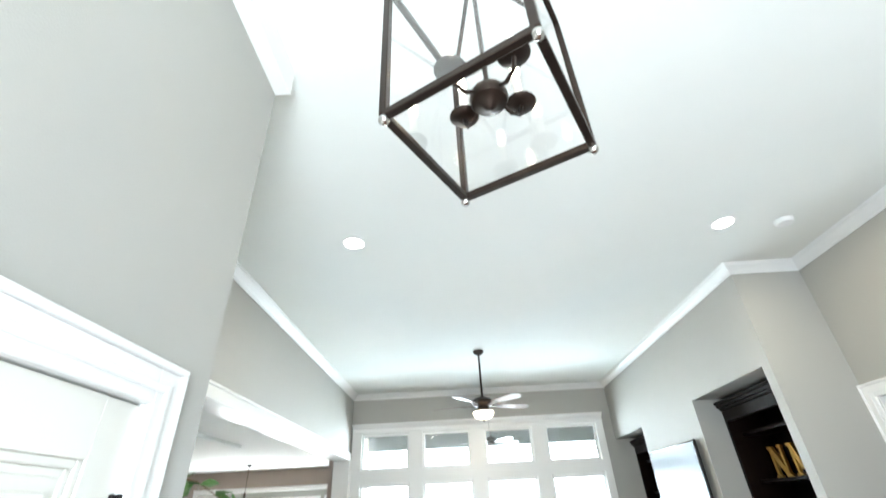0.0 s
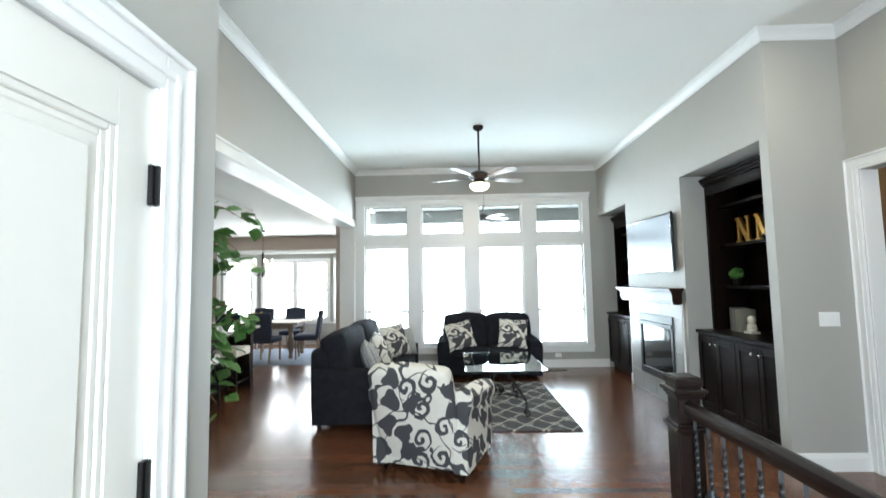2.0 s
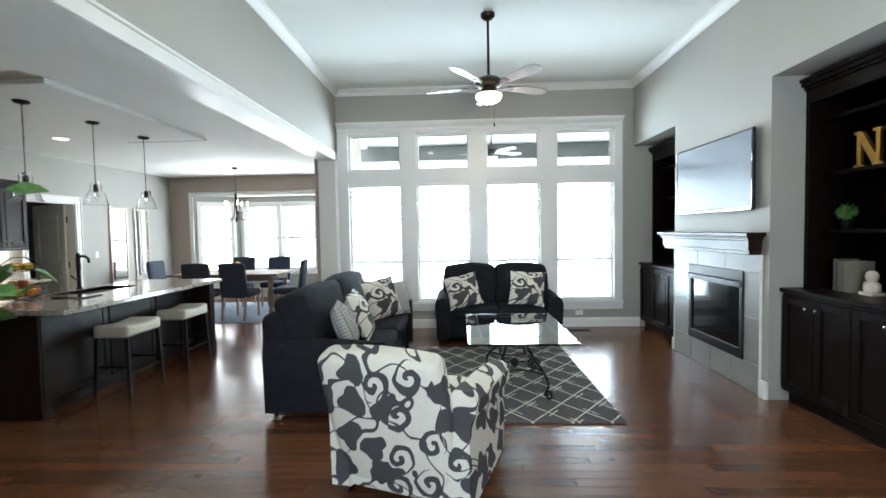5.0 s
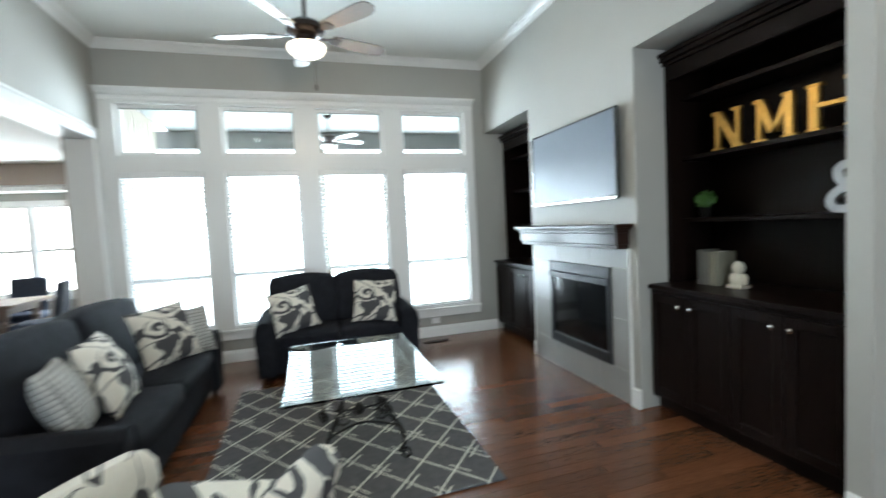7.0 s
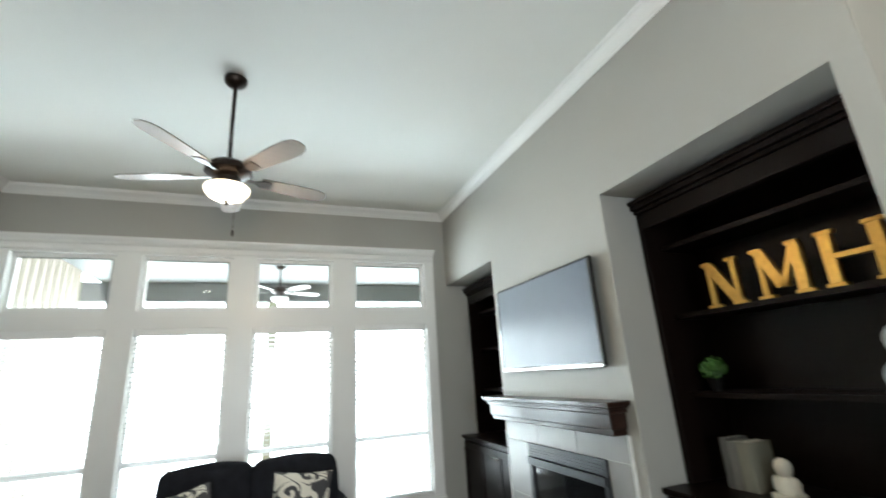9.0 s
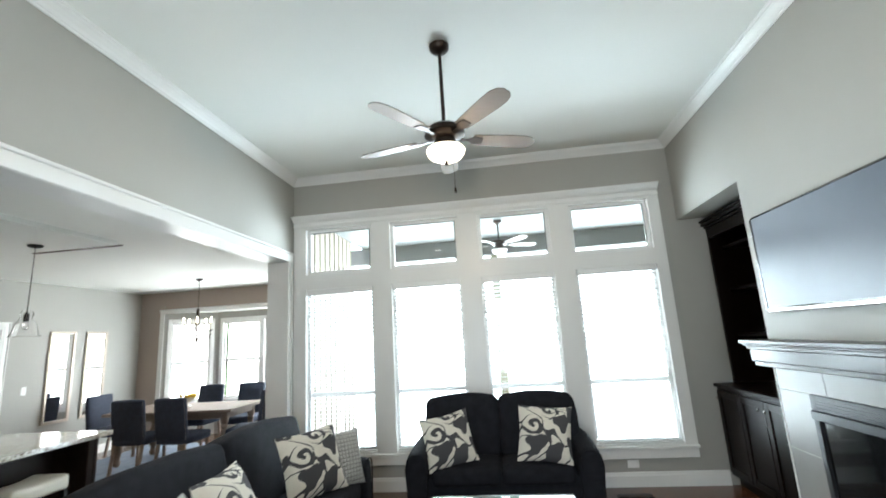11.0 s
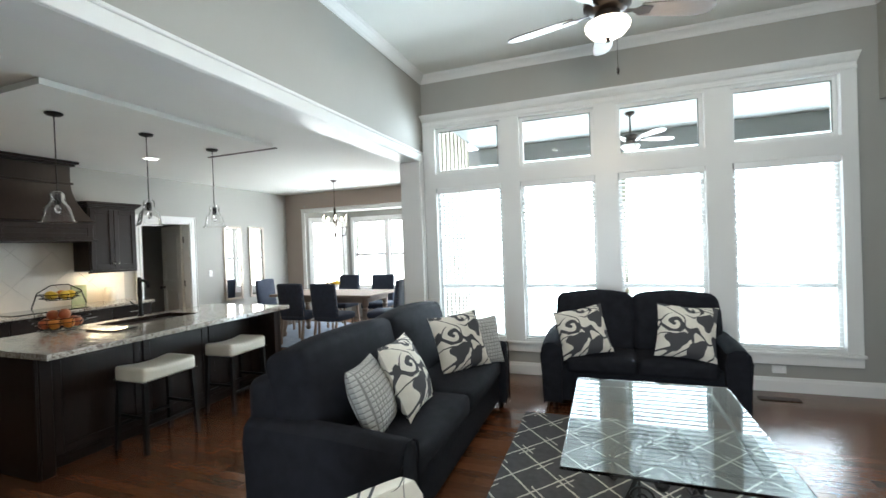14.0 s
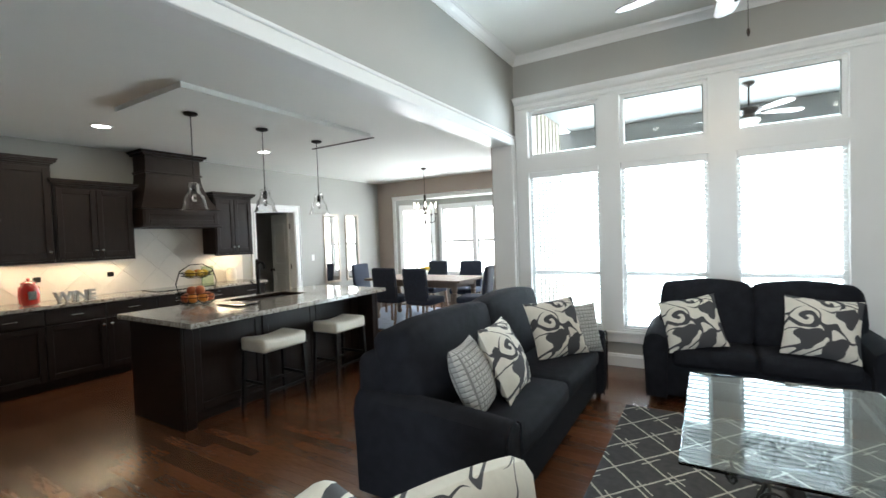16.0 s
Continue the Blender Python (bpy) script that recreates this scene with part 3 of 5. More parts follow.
tagged(put("far_trees", bm, material("far_foliage", (.10, .16, .06), .9, second=(.05, .09, .03), scale=2), smooth=True, kind="stuff"), "distant green tree line behind the garden", "trees")

# ---- right-hand room behind the hall door ----
boxes("wall_side_room", [(4.78, 6.26, 5.9, 6.04, 0, CZ), (6.12, 6.26, 1.0, 5.9, 0, CZ), (PX + .14, 6.26, .86, 1.0, 0, CZ), (PX + .141, 4.785, 4.522, 5.9, 0, CZ)], ROOMPAINT, kind=S)
boxes("ceiling_side_room", [(PX + .14, 6.3, .86, 6.04, CZ, CZ + .1)], CEIL, kind=S)
moulding("baseboard", [(4.80, 5.9), (6.12, 5.9), (6.12, 1.0)], BASE, TRIM)
# small room behind the kitchen door
boxes("wall_pantry", [(KX - 1.75, KX - 1.6, 7.4, 10.4, 0, KZ), (KX - 1.6, KX - .14, 7.4, 7.5, 0, KZ), (KX - 1.6, KX - .14, 10.3, 10.4, 0, KZ)], WALL, kind=S)
boxes("ceiling_pantry", [(KX - 1.75, KX - .14, 7.4, 10.4, KZ, KZ + .1)], CEIL, kind=S)


# ---- doors ----
def door_leaf(name, m, w, h, label, knob_u=None, hinges=(), kind="structure"):
    """A two-panel moulded door in its own plane: u along x, face towards -y."""
    e = empty(name, m, label, "door")
    e["kind"] = kind
    bm = bmesh.new()
    st, th = .115, .036
    rails = [(0, .22), (.92, 1.06), (h - .13, h)]
    for a, b in ((0, st), (w - st, w)):
        box(bm, a, b, 0, th, 0, h, bevel=.002)
    for a, b in rails:
        box(bm, st, w - st, 0, th, a, b)
    put("leaf", bm, DOORP, e)
    for z0, z1 in ((.22, .92), (1.06, h - .13)):
        bm = bmesh.new()
        box(bm, st, w - st, .013, th - .013, z0, z1)
        for k, (dd, yy) in enumerate(((0, .004), (.018, .009))):
            box(bm, st + dd, st + dd + .018, yy, th - yy, z0 + dd, z1 - dd, bevel=.003)
            box(bm, w - st - dd - .018, w - st - dd, yy, th - yy, z0 + dd, z1 - dd, bevel=.003)
            box(bm, st + dd + .018, w - st - dd - .018, yy, th - yy, z0 + dd, z0 + dd + .018, bevel=.003)
            box(bm, st + dd + .018, w - st - dd - .018, yy, th - yy, z1 - dd - .018, z1 - dd, bevel=.003)
        box(bm, st + .06, w - st - .06, .006, th - .006, z0 + .06, z1 - .06, bevel=.005)
        put("panel", bm, DOORP, e)
    for u, z in hinges:
        boxes("hinge", [(u - .017, u + .017, -.012, .0, z - .05, z + .05), (u - .006, u + .006, -.02, -.011, z - .05, z + .05)], BLACKMETAL, e, bevel=.002)
    if knob_u is not None:
        bm = bmesh.new()
        for s in (-1, 1):
            lathe(bm, [(.028, 0), (.028, .006), (.011, .012), (.010, .035), (.024, .045), (.029, .058), (.022, .070), (.0, .073)], m=pose(knob_u, 0 if s < 0 else th, .95, 90 if s < 0 else -90))
        put("knob", bm, BLACKMETAL, e, smooth=True)
    return e


def cased_door(name, x, y0, y1, h, face, w=.09):
    """Casing round an opening in a wall of constant x; face: +1 looks to +x."""
    a = (x, x + .02 * face)
    c = (x, x + .032 * face)
    it = []
    for s, y in ((-1, y0), (1, y1)):
        it.append((*a, y, y + s * w, 0, h + w) if s > 0 else (*a, y - w, y, 0, h + w))
        it.append((*c, y + w, y + w + .016, 0, h + w) if s > 0 else (*c, y - w - .016, y - w, 0, h + w))
        it.append((x + .019 * face, x + .027 * face, y + s * .03, y + s * .05, 0, h + .05))
    it += [(*a, y0, y1, h, h + w), (*c, y0 - w - .016, y1 + w + .016, h + w, h + w + .018), (x + .019 * face, x + .027 * face, y0 - .03, y1 + .03, h + .03, h + .05)]
    boxes(name, it, TRIM, bevel=.003, kind=S)


cased_door("trim_door", HX, .92, 1.76, 2.03, 1, .088)
boxes("trim_door", [(HX - .139, HX - .001, .905, .92, 0, 2.03), (HX - .139, HX - .001, 1.76, 1.775, 0, 2.03), (HX - .139, HX - .001, .905, 1.775, 2.031, 2.045)], TRIM, kind=S)
door_leaf("door_1", pose(HX - .008, .921, .01, 0, 0, 90), .838, 2.015, "white two-panel closet door, closed, with black hinges", hinges=((.836, 1.775), (.836, 1.085), (.836, .30)))
cased_door("trim_door", PX, 3.40, 4.28, 2.39, -1)
boxes("trim_door", [(PX + .001, PX + .139, 4.265, 4.28, 0, 2.39), (PX + .001, PX + .139, 3.40, 3.415, 0, 2.39)], TRIM, kind=S)
cased_door("trim_door", KX, 8.28, 9.11, 2.06, 1)
boxes("trim_door", [(KX - .139, KX - .001, 9.095, 9.11, 0, 2.06), (KX - .139, KX - .001, 8.28, 8.295, 0, 2.06), (KX - .139, KX - .001, 8.295, 9.095, 2.045, 2.06)], TRIM, kind=S)
door_leaf("door_2", pose(KX - .13, 9.085, .01, 0, 0, 163), .80, 2.03, "white two-panel door standing open, dark knob", knob_u=.73, hinges=((.0, 1.78), (.0, 1.03), (.0, .25)))
# glazed entry behind the walk
entry = empty("door_3", pose(.80, -1.32, 0), "white glazed front door with side light", "door")
entry["kind"] = S
boxes("frame", [(0, .09, -.1, 0, 0, 2.7), (1.41, 1.5, -.1, 0, 0, 2.7), (.09, 1.41, -.1, 0, 2.6, 2.7), (.98, 1.06, -.1, 0, 0, 2.6), (.09, .98, -.08, -.02, 0, .3), (1.06, 1.41, -.08, -.02, 0, .3), (.09, .98, -.08, -.02, 2.1, 2.2)], TRIM, entry, bevel=.004)
g = boxes("pane", [(.09, .98, -.055, -.05, .3, 2.1), (.09, .98, -.055, -.05, 2.2, 2.6), (1.06, 1.41, -.055, -.05, .3, 2.6)], GLASS, entry)
g.visible_shadow = False


# ---- living room ----
def sofa(m, w, seats, label, d=.90):
    """Faces -y; back along +y; origin on the floor at its middle."""
    e = empty("sofa" if seats > 2 or w > 1.8 else "loveseat", m, label, "sofa")
    aw = .20
    bm = bmesh.new()
    soft_box(bm, 0, .02, .235, w - .16, d - .10, .35, .035)
    put("base", bm, SOFA, e, smooth=True)
    bm = bmesh.new()
    soft_box(bm, 0, d / 2 - .13, .50, w - .12, .22, .68, .07, .01, m=Matrix.Translation((0, .02, 0)))
    put("back_frame", bm, SOFA, e, smooth=True)
    for s in (-1, 1):
        bm = bmesh.new()
        prof = [(-.095, .055), (-.105, .35), (-.118, .52), (-.10, .60), (-.05, .635), (.02, .635), (.075, .60), (.09, .52), (.08, .35), (.075, .055)]
        pts = []
        n = 9
        rings = []
        for i in range(n):
            t = i / (n - 1)
            y = -d / 2 + .01 + t * (d - .06)
            k = 1 - .10 * (abs(2 * t - 1)) ** 6
            rise = .0 if t < .1 else .015 * math.sin(math.pi * t)
            rings.append([bm.verts.new((s * (w / 2 - aw / 2 + .01 - u * k), y, z * (1 if z < .3 else (1 - .05 * (1 - t))) + rise)) for u, z in prof])
        for a, b in zip(rings, rings[1:]):
            for j in range(len(prof)):
                jj = (j + 1) % len(prof)
                bm.faces.new((a[j], a[jj], b[jj], b[j]))
        bm.faces.new(rings[0])
        bm.faces.new(rings[-1])
        es = [ed for ed in bm.edges if len({v.co.y for v in ed.verts}) == 1 and (abs(ed.verts[0].co.y - rings[0][0].co.y) < 1e-5)]
        bmesh.ops.bevel(bm, geom=es, offset=.025, segments=3, affect="EDGES", profile=.5)
        put("arm", bm, SOFA, e, smooth=True)
        bm = bmesh.new()
        tube(bm, [(s * (w / 2 - aw / 2 + .01 - u * .9), -d / 2 + .006, z * .95) for u, z in prof], .006, 6)
        put("piping", bm, SOFA, e, smooth=True)
    inner = w - 2 * aw
    for k in range(seats):
        cw = inner / seats
        bw = (w - .18) / seats
        cx = -inner / 2 + cw * (k + .5)
        bm = bmesh.new()
        soft_box(bm, cx, -.10, .405, cw - .008, d - .26, .15, .045, .018)
        put("seat_cushion", bm, SOFA, e, smooth=True)
        bm = bmesh.new()
        mid = (k - (seats - 1) / 2) * bw
        soft_box(bm, 0, 0, 0, bw - .01, .28, .56, .05, .03, m=pose(mid, d / 2 - .28, .715, -11, 0, random.uniform(-1, 1)))
        for v in bm.verts:
            side = min(1, abs(v.co.x - mid) / (bw / 2))
            v.co += noise.noise_vector(v.co * 5) * .014 + noise.noise_vector(v.co * 14) * .005
            if v.co.z > .7:
                v.co.z -= (.028 if (v.co.x - mid) * mid > 0 else .008) * side ** 4
        put("back_cushion", bm, SOFA, e, smooth=True)
    for sx in (-1, 1):
        for y in (-d / 2 + .07, d / 2 - .10):
            bm = bmesh.new()
            lathe(bm, [(.022, 0), (.034, .10), (.034, .135)], sx * (w / 2 - .10), y, 0, 4)
            put("leg", bm, ESPRESSO, e)
    return e


def throw_pillow(m, mat, label, w=.46, t=.17):
    ob = put("throw_pillow", pillow_mesh(w, t), mat, smooth=True, at=m)
    return tagged(ob, label, "pillow", "throw pillows")


def armchair(m):
    e = empty("armchair", m, "cream armchair printed with grey leaves and scrolls", "armchair")
    w, d = .92, .80
    bm = bmesh.new()
    soft_box(bm, 0, .0, .215, w - .14, d - .02, .31, .035)
    put("base", bm, LEAF_CLOTH, e, smooth=True)
    # tall back, raked outwards and narrowing to its foot
    bm = bmesh.new()
    soft_box(bm, 0, 0, 0, w - .23, .17, .84, .055, .018, m=pose(-.03, -d / 2 - .01, .49, 17, 0, 0))
    for v in bm.verts:
        k = max(0, (.45 - v.co.z) / .45)
        v.co.x *= 1 - .10 * k
        if v.co.z > .7:
            v.co.z -= .02 * (abs(v.co.x) / .38) ** 2
    put("backrest", bm, LEAF_CLOTH, e, smooth=True)
    bm = bmesh.new()
    soft_box(bm, 0, .08, .43, w - .32, d - .26, .15, .05, .025)
    put("seat", bm, LEAF_CLOTH, e, smooth=True)
    for s in (-1, 1):
        # arm sloping down to a rolled front that flares outwards
        bm = bmesh.new()
        rings = []
        for i in range(9):
            t = i / 8
            y = -d / 2 - .02 + t * (d - .04)
            top = .70 - .06 * t + .02 * math.sin(math.pi * t)
            prof = [(-.075, .07), (-.07, .40), (-.075, top - .13), (-.06, top - .04), (-.01, top), (.06, top - .005), (.105, top - .05), (.10, top - .12), (.065, top - .17), (.055, .07)]
            k = 1 - .12 * abs(2 * t - 1) ** 6
            rings.append([bm.verts.new((s * (w / 2 - .10 + u * k), y, z)) for u, z in prof])
        for a, b in zip(rings, rings[1:]):
            for j in range(10):
                bm.faces.new((a[j], a[(j + 1) % 10], b[(j + 1) % 10], b[j]))
        bm.faces.new(rings[0])
        bm.faces.new(rings[-1])
        bmesh.ops.recalc_face_normals(bm, faces=bm.faces[:])
        es = [ed for ed in bm.edges if ed.verts[0].co.y > d / 2 - .07 and ed.verts[1].co.y > d / 2 - .07]
        bmesh.ops.bevel(bm, geom=es, offset=.02, segments=3, affect="EDGES", profile=.5)
        put("arm", bm, LEAF_CLOTH, e, smooth=True)
    for sx in (-1, 1):
        for y in (-d / 2 + .06, d / 2 - .08):
            b2 = bmesh.new()
            lathe(b2, [(.020, 0), (.034, .10), (.034, .14)], sx * (w / 2 - .12), y, 0, 4)
            put("leg", b2, ESPRESSO, e)
    return e


sofa(pose(.20, 6.58, 0, 0, 0, 90), 2.30, 2, "long charcoal fabric sofa with loose back cushions", 1.0)
sofa(pose(1.83, 8.13, 0), 1.62, 2, "charcoal fabric loveseat beneath the tall windows")
armchair(pose(1.11, 4.71, 0, 0, 0, -19))
PL = "square cream pillow printed with grey leaves"
throw_pillow(pose(.37, 6.17, .71, -24, 0, 96), LEAF_CLOTH, PL, .48, .19)
throw_pillow(pose(.31, 5.83, .68, -22, 0, 102), RIBBED, "square pillow in quilted light grey cloth", .42, .19)
throw_pillow(pose(.41, 7.14, .71, -20, -4, 52), LEAF_CLOTH, PL, .49)
throw_pillow(pose(.53, 7.37, .67, -14, 0, 50), RIBBED, "square pillow in quilted light grey cloth", .43, .14)
throw_pillow(pose(1.37, 7.84, .69, -20, -11, 10), LEAF_CLOTH, PL, .45)
throw_pillow(pose(2.22, 7.86, .71, -20, 4, -8), LEAF_CLOTH, PL, .47)

bm = bmesh.new()
box(bm, -.85, .85, -1.09, 1.09, 0, .012, bevel=.003)
tagged(put("area_rug", bm, RUG, at=pose(1.73, 6.45, .003)), "charcoal area rug with a cream diamond lattice", "rug")


def scroll(bm, c, r0, turns, plane, start, r, sgn=1, end=.25):
    """A flat spiral in a vertical plane through direction plane."""
    pts = []
    n = int(26 * turns)
    for i in range(n + 1):
        a = start + sgn * 2 * math.pi * turns * i / n
        rr = r0 * (1 - (1 - end) * i / n)
        pts.append((c[0] + plane[0] * rr * math.cos(a), c[1] + plane[1] * rr * math.cos(a), c[2] + rr * math.sin(a)))
    tube(bm, pts, r, 6)


def coffee_table():
    e = empty("coffee_table", pose(1.835, 6.16, .018), "coffee table with a glass top on scrolled iron legs", "table")
    bm = bmesh.new()
    box(bm, -.45, .45, -.64, .64, .545, .560, bevel=.004, seg=2)
    g = put("glass_top", bm, TABLEGLASS, e)
    g.visible_shadow = False
    for sx in (-1, 1):
        for sy in (-1, 1):
            bm = bmesh.new()
            dx, dy = sx * .62, sy * .78
            pts = []
            for i in range(25):
                t = i / 24
                out = .30 + .10 * math.sin(t * math.pi * 1.6 + .5) - .06 * t
                pts.append((dx * out, dy * out * 1.25, .04 + .47 * t))
            tube(bm, pts, .011, 6)
            q = pts[-1]
            scroll(bm, (q[0] - dx * .07, q[1] - dy * .07, q[2] - .02), .055, 1.3, (dx, dy), .5, .008, -1)
            q = pts[0]
            scroll(bm, (q[0] + dx * .05, q[1] + dy * .05, q[2] + .012), .045, 1.2, (dx, dy), math.pi, .009, 1)
            put("leg", bm, BLACKMETAL, e, smooth=True)
    bm = bmesh.new()
    for s in (-1, 1):
        tube(bm, [(s * .22 * (1 - .5 * math.sin(math.pi * k / 12)), -.38 + .76 * k / 12, .22 + .03 * math.sin(math.pi * k / 6)) for k in range(13)], .008, 6)
        tube(bm, [(-.22 + .44 * k / 12, s * .38 * (1 - .4 * math.sin(math.pi * k / 12)), .22) for k in range(13)], .008, 6)
        for c in (-.2, .2):
            scroll(bm, (s * .12, c, .28), .07, 1.4, (0, 1), 0, .006)
            scroll(bm, (c * .6, s * .32, .30), .06, 1.4, (1, 0), 0, .006)
    lathe(bm, [(.0, .17), (.03, .19), (.045, .22), (.03, .25), (0, .27)], 0, 0, 0, 10)
    tube(bm, [(-.17, 0, .23), (0, 0, .22), (.17, 0, .23)], .007, 6)
    box(bm, -.34, .34, -.5, -.485, .530, .544); box(bm, -.34, .34, .485, .5, .530, .544)
    box(bm, -.34, -.325, -.485, .485, .530, .544); box(bm, .325, .34, -.485, .485, .530, .544)
    put("apron", bm, BLACKMETAL, e, smooth=True)


coffee_table()


def fan(m, rod, name_label, blade_mat, body_mat, lit, group=""):
    e = empty("ceiling_fan", m, name_label, "ceiling fan")
    bm = bmesh.new()
    lathe(bm, [(.0, .0), (.072, -.001), (.070, -.03), (.045, -.055), (.018, -.065), (.013, -.07), (.013, -rod), (.03, -rod - .005), (.05, -rod - .02)], n=20)
    put("downrod", bm, body_mat, e, smooth=True)
    z = -rod - .02
    bm = bmesh.new()
    lathe(bm, [(.05, z), (.10, z - .012), (.135, z - .04), (.14, z - .075), (.11, z - .10), (.075, z - .115), (.075, z - .15), (.11, z - .165), (.115, z - .175)], n=28)
    put("motor", bm, body_mat, e, smooth=True)
    for k in range(5):
        a = 93 + 72 * k
        bm = bmesh.new()
        mm = pose(0, 0, z - .095, 0, 0, a) @ pose(0, 0, 0, -11, 0, 0)
        out = [(.20, .050), (.30, .058), (.50, .069), (.585, .068), (.635, .052), (.660, .022)]
        pts = [(x, y) for x, y in out] + [(x, -y) for x, y in reversed(out)]
        prism(bm, [mm @ Vector((x, y, 0)) for x, y in pts], mm.to_3x3() @ Vector((0, 0, .007)))
        put("blade", bm, blade_mat, e)
        bm = bmesh.new()
        prism(bm, [mm @ Vector((x, y, -.006)) for x, y in ((.09, .02), (.16, .012), (.21, .04), (.27, .03), (.27, -.03), (.21, -.04), (.16, -.012), (.09, -.02))], mm.to_3x3() @ Vector((0, 0, .005)))
        put("blade_iron", bm, body_mat, e)
    bm = bmesh.new()
    lathe(bm, [(.128, z - .176), (.132, z - .185), (.128, z - .205), (.105, z - .235), (.06, z - .258), (.015, z - .266)], n=28)
    b = put("light_bowl", bm, BOWL if lit else material("porch_bowl", (.8, .8, .78), .3), e, smooth=True)
    b.visible_shadow = False
    bm = bmesh.new()
    lathe(bm, [(.0, z - .295), (.010, z - .29), (.013, z - .28), (.006, z - .27), (.018, z - .266), (.018, z - .262)], n=12)
    put("finial", bm, body_mat, e, smooth=True)
    if lit:
        bm = bmesh.new()
        tube(bm, [(.05, -.02, z - .15), (.05, -.02, z - .46)], .0015, 5)
        lathe(bm, [(.003, z - .50), (.008, z - .485), (.008, z - .465), (.002, z - .455)], .05, -.02, 0, 8)
        put("pull_chain", bm, body_mat, e)


fan(pose(1.65, 6.50, CZ), .60, "five-blade ceiling fan with a lit frosted bowl", BLADE, BRONZE, True)
fan(pose(2.0, 10.9, 3.45), .30, "porch ceiling fan with pale blades", material("pale_blade", (.62, .62, .60), .5), BRONZE, False)


# fireplace
def fireplace():
    e = empty("fireplace", pose(RX, 6.68, 0), "gas fireplace with grey tile surround and dark mantel", "fireplace")
    y0, y1, f0, f1, z0, z1 = -.77, .72, -.562, .378, .26, 1.075
    tiles = []
    top = 1.235
    for k, (za, zb) in enumerate(((0, .26), (.26, .668), (.668, 1.075))):
        if k == 0:
            for j in range(4):
                a = y0 + (y1 - y0) * j / 4
                tiles.append((a, a + (y1 - y0) / 4, za, zb))
        else:
            tiles += [(y0, f0, za, zb), (f1, y1, za, zb)]
    for j in range(3):
        a = y0 + (y1 - y0) * j / 3
        tiles.append((a, a + (y1 - y0) / 3, 1.075, top))
    for a, b, c, d in tiles:
        bm = bmesh.new()
        box(bm, -.018, -.003, a + .002, b - .002, c + .002, d - .002, bevel=.002)
        put("tile", bm, TILE, e)
    boxes("grout_bed", [(-.014, -.0005, y0, f0, 0, top), (-.014, -.0005, f1, y1, 0, top), (-.014, -.0005, f0, f1, 0, z0), (-.014, -.0005, f0, f1, z1, top)], GROUT, e)
    for q in ((y0 - .014, y0 - .001), (y1 + .001, y1 + .014)):
        boxes("edge_strip", [(-.022, -.001, *q, .14, top)], TRIM, e, bevel=.003)
    INSERT = material("black_enamel", (.011, .012, .015), .38, var=.2, scale=20)
    boxes("insert_frame", [(-.03, -.001, f0, f0 + .05, z0, z1), (-.03, -.001, f1 - .05, f1, z0, z1), (-.032, -.001, f0, f1, z0, z0 + .09), (-.028, -.001, f0, f1, z1 - .10, z1), (-.048, -.029, f0 + .01, f1 - .01, z1 - .155, z1 - .10)], INSERT, e, bevel=.004)
    boxes("louvre", [(-.033, -.028, f0 + .03, f1 - .03, z1 - .09 + k * .02, z1 - .078 + k * .02) for k in range(4)], INSERT, e)
    boxes("fire_glass", [(-.012, -.004, f0 + .05, f1 - .05, z0 + .09, z1 - .10)], BLACKGLASS, e)
    for q in ((y0 - .10, y0 - .016), (y1 + .016, y1 + .028)):
        boxes("plinth_block", [(-.035, -.001, *q, 0, .15)], TRIM, e, bevel=.004)


fireplace()
bm = bmesh.new()
for x0, z0, z1, dy in ((.17, 1.40, 1.43, .02), (.155, 1.385, 1.40, .0), (.135, 1.36, 1.385, -.015), (.12, 1.27, 1.36, -.03), (.105, 1.235, 1.27, -.04)):
    box(bm, RX - x0, RX - .001, 5.875 - dy, 7.52 + dy, z0, z1, bevel=.004)
tagged(put("mantel_shelf", bm, material("mantel_wood", (.034, .015, .010), .3, second=(.012, .006, .0045), scale=5, stretch=(14, 1, 14), coat=.25, spec=.25)), "dark espresso wood mantel shelf with stepped moulding", "mantel")
tv = empty("television", pose(RX, 6.60, 1.985), "flat-screen television mounted over the mantel", "television")
boxes("bezel", [(-.065, -.03, -.655, .655, -.36, .36)], BLACKGLASS, tv, bevel=.012)
boxes("screen", [(-.0675, -.064, -.635, .635, -.325, .340)], SCREEN, tv)
boxes("trim_bar", [(-.069, -.064, -.64, .64, -.357, -.335)], CHROME, tv, bevel=.002)
TVEDGE = material("dark_chrome", (.30, .31, .33), .08, metal=1, var=.02)
for a, b, c, d in ((-.655, -.642, -.34, .34), (.642, .655, -.34, .34)):
    boxes("edge_strip", [(-.071, -.064, a, b, c, d)], TVEDGE, tv, bevel=.003)
boxes("wall_mount", [(-.03, -.002, -.2, .2, -.2, .2)], BLACKMETAL, tv)


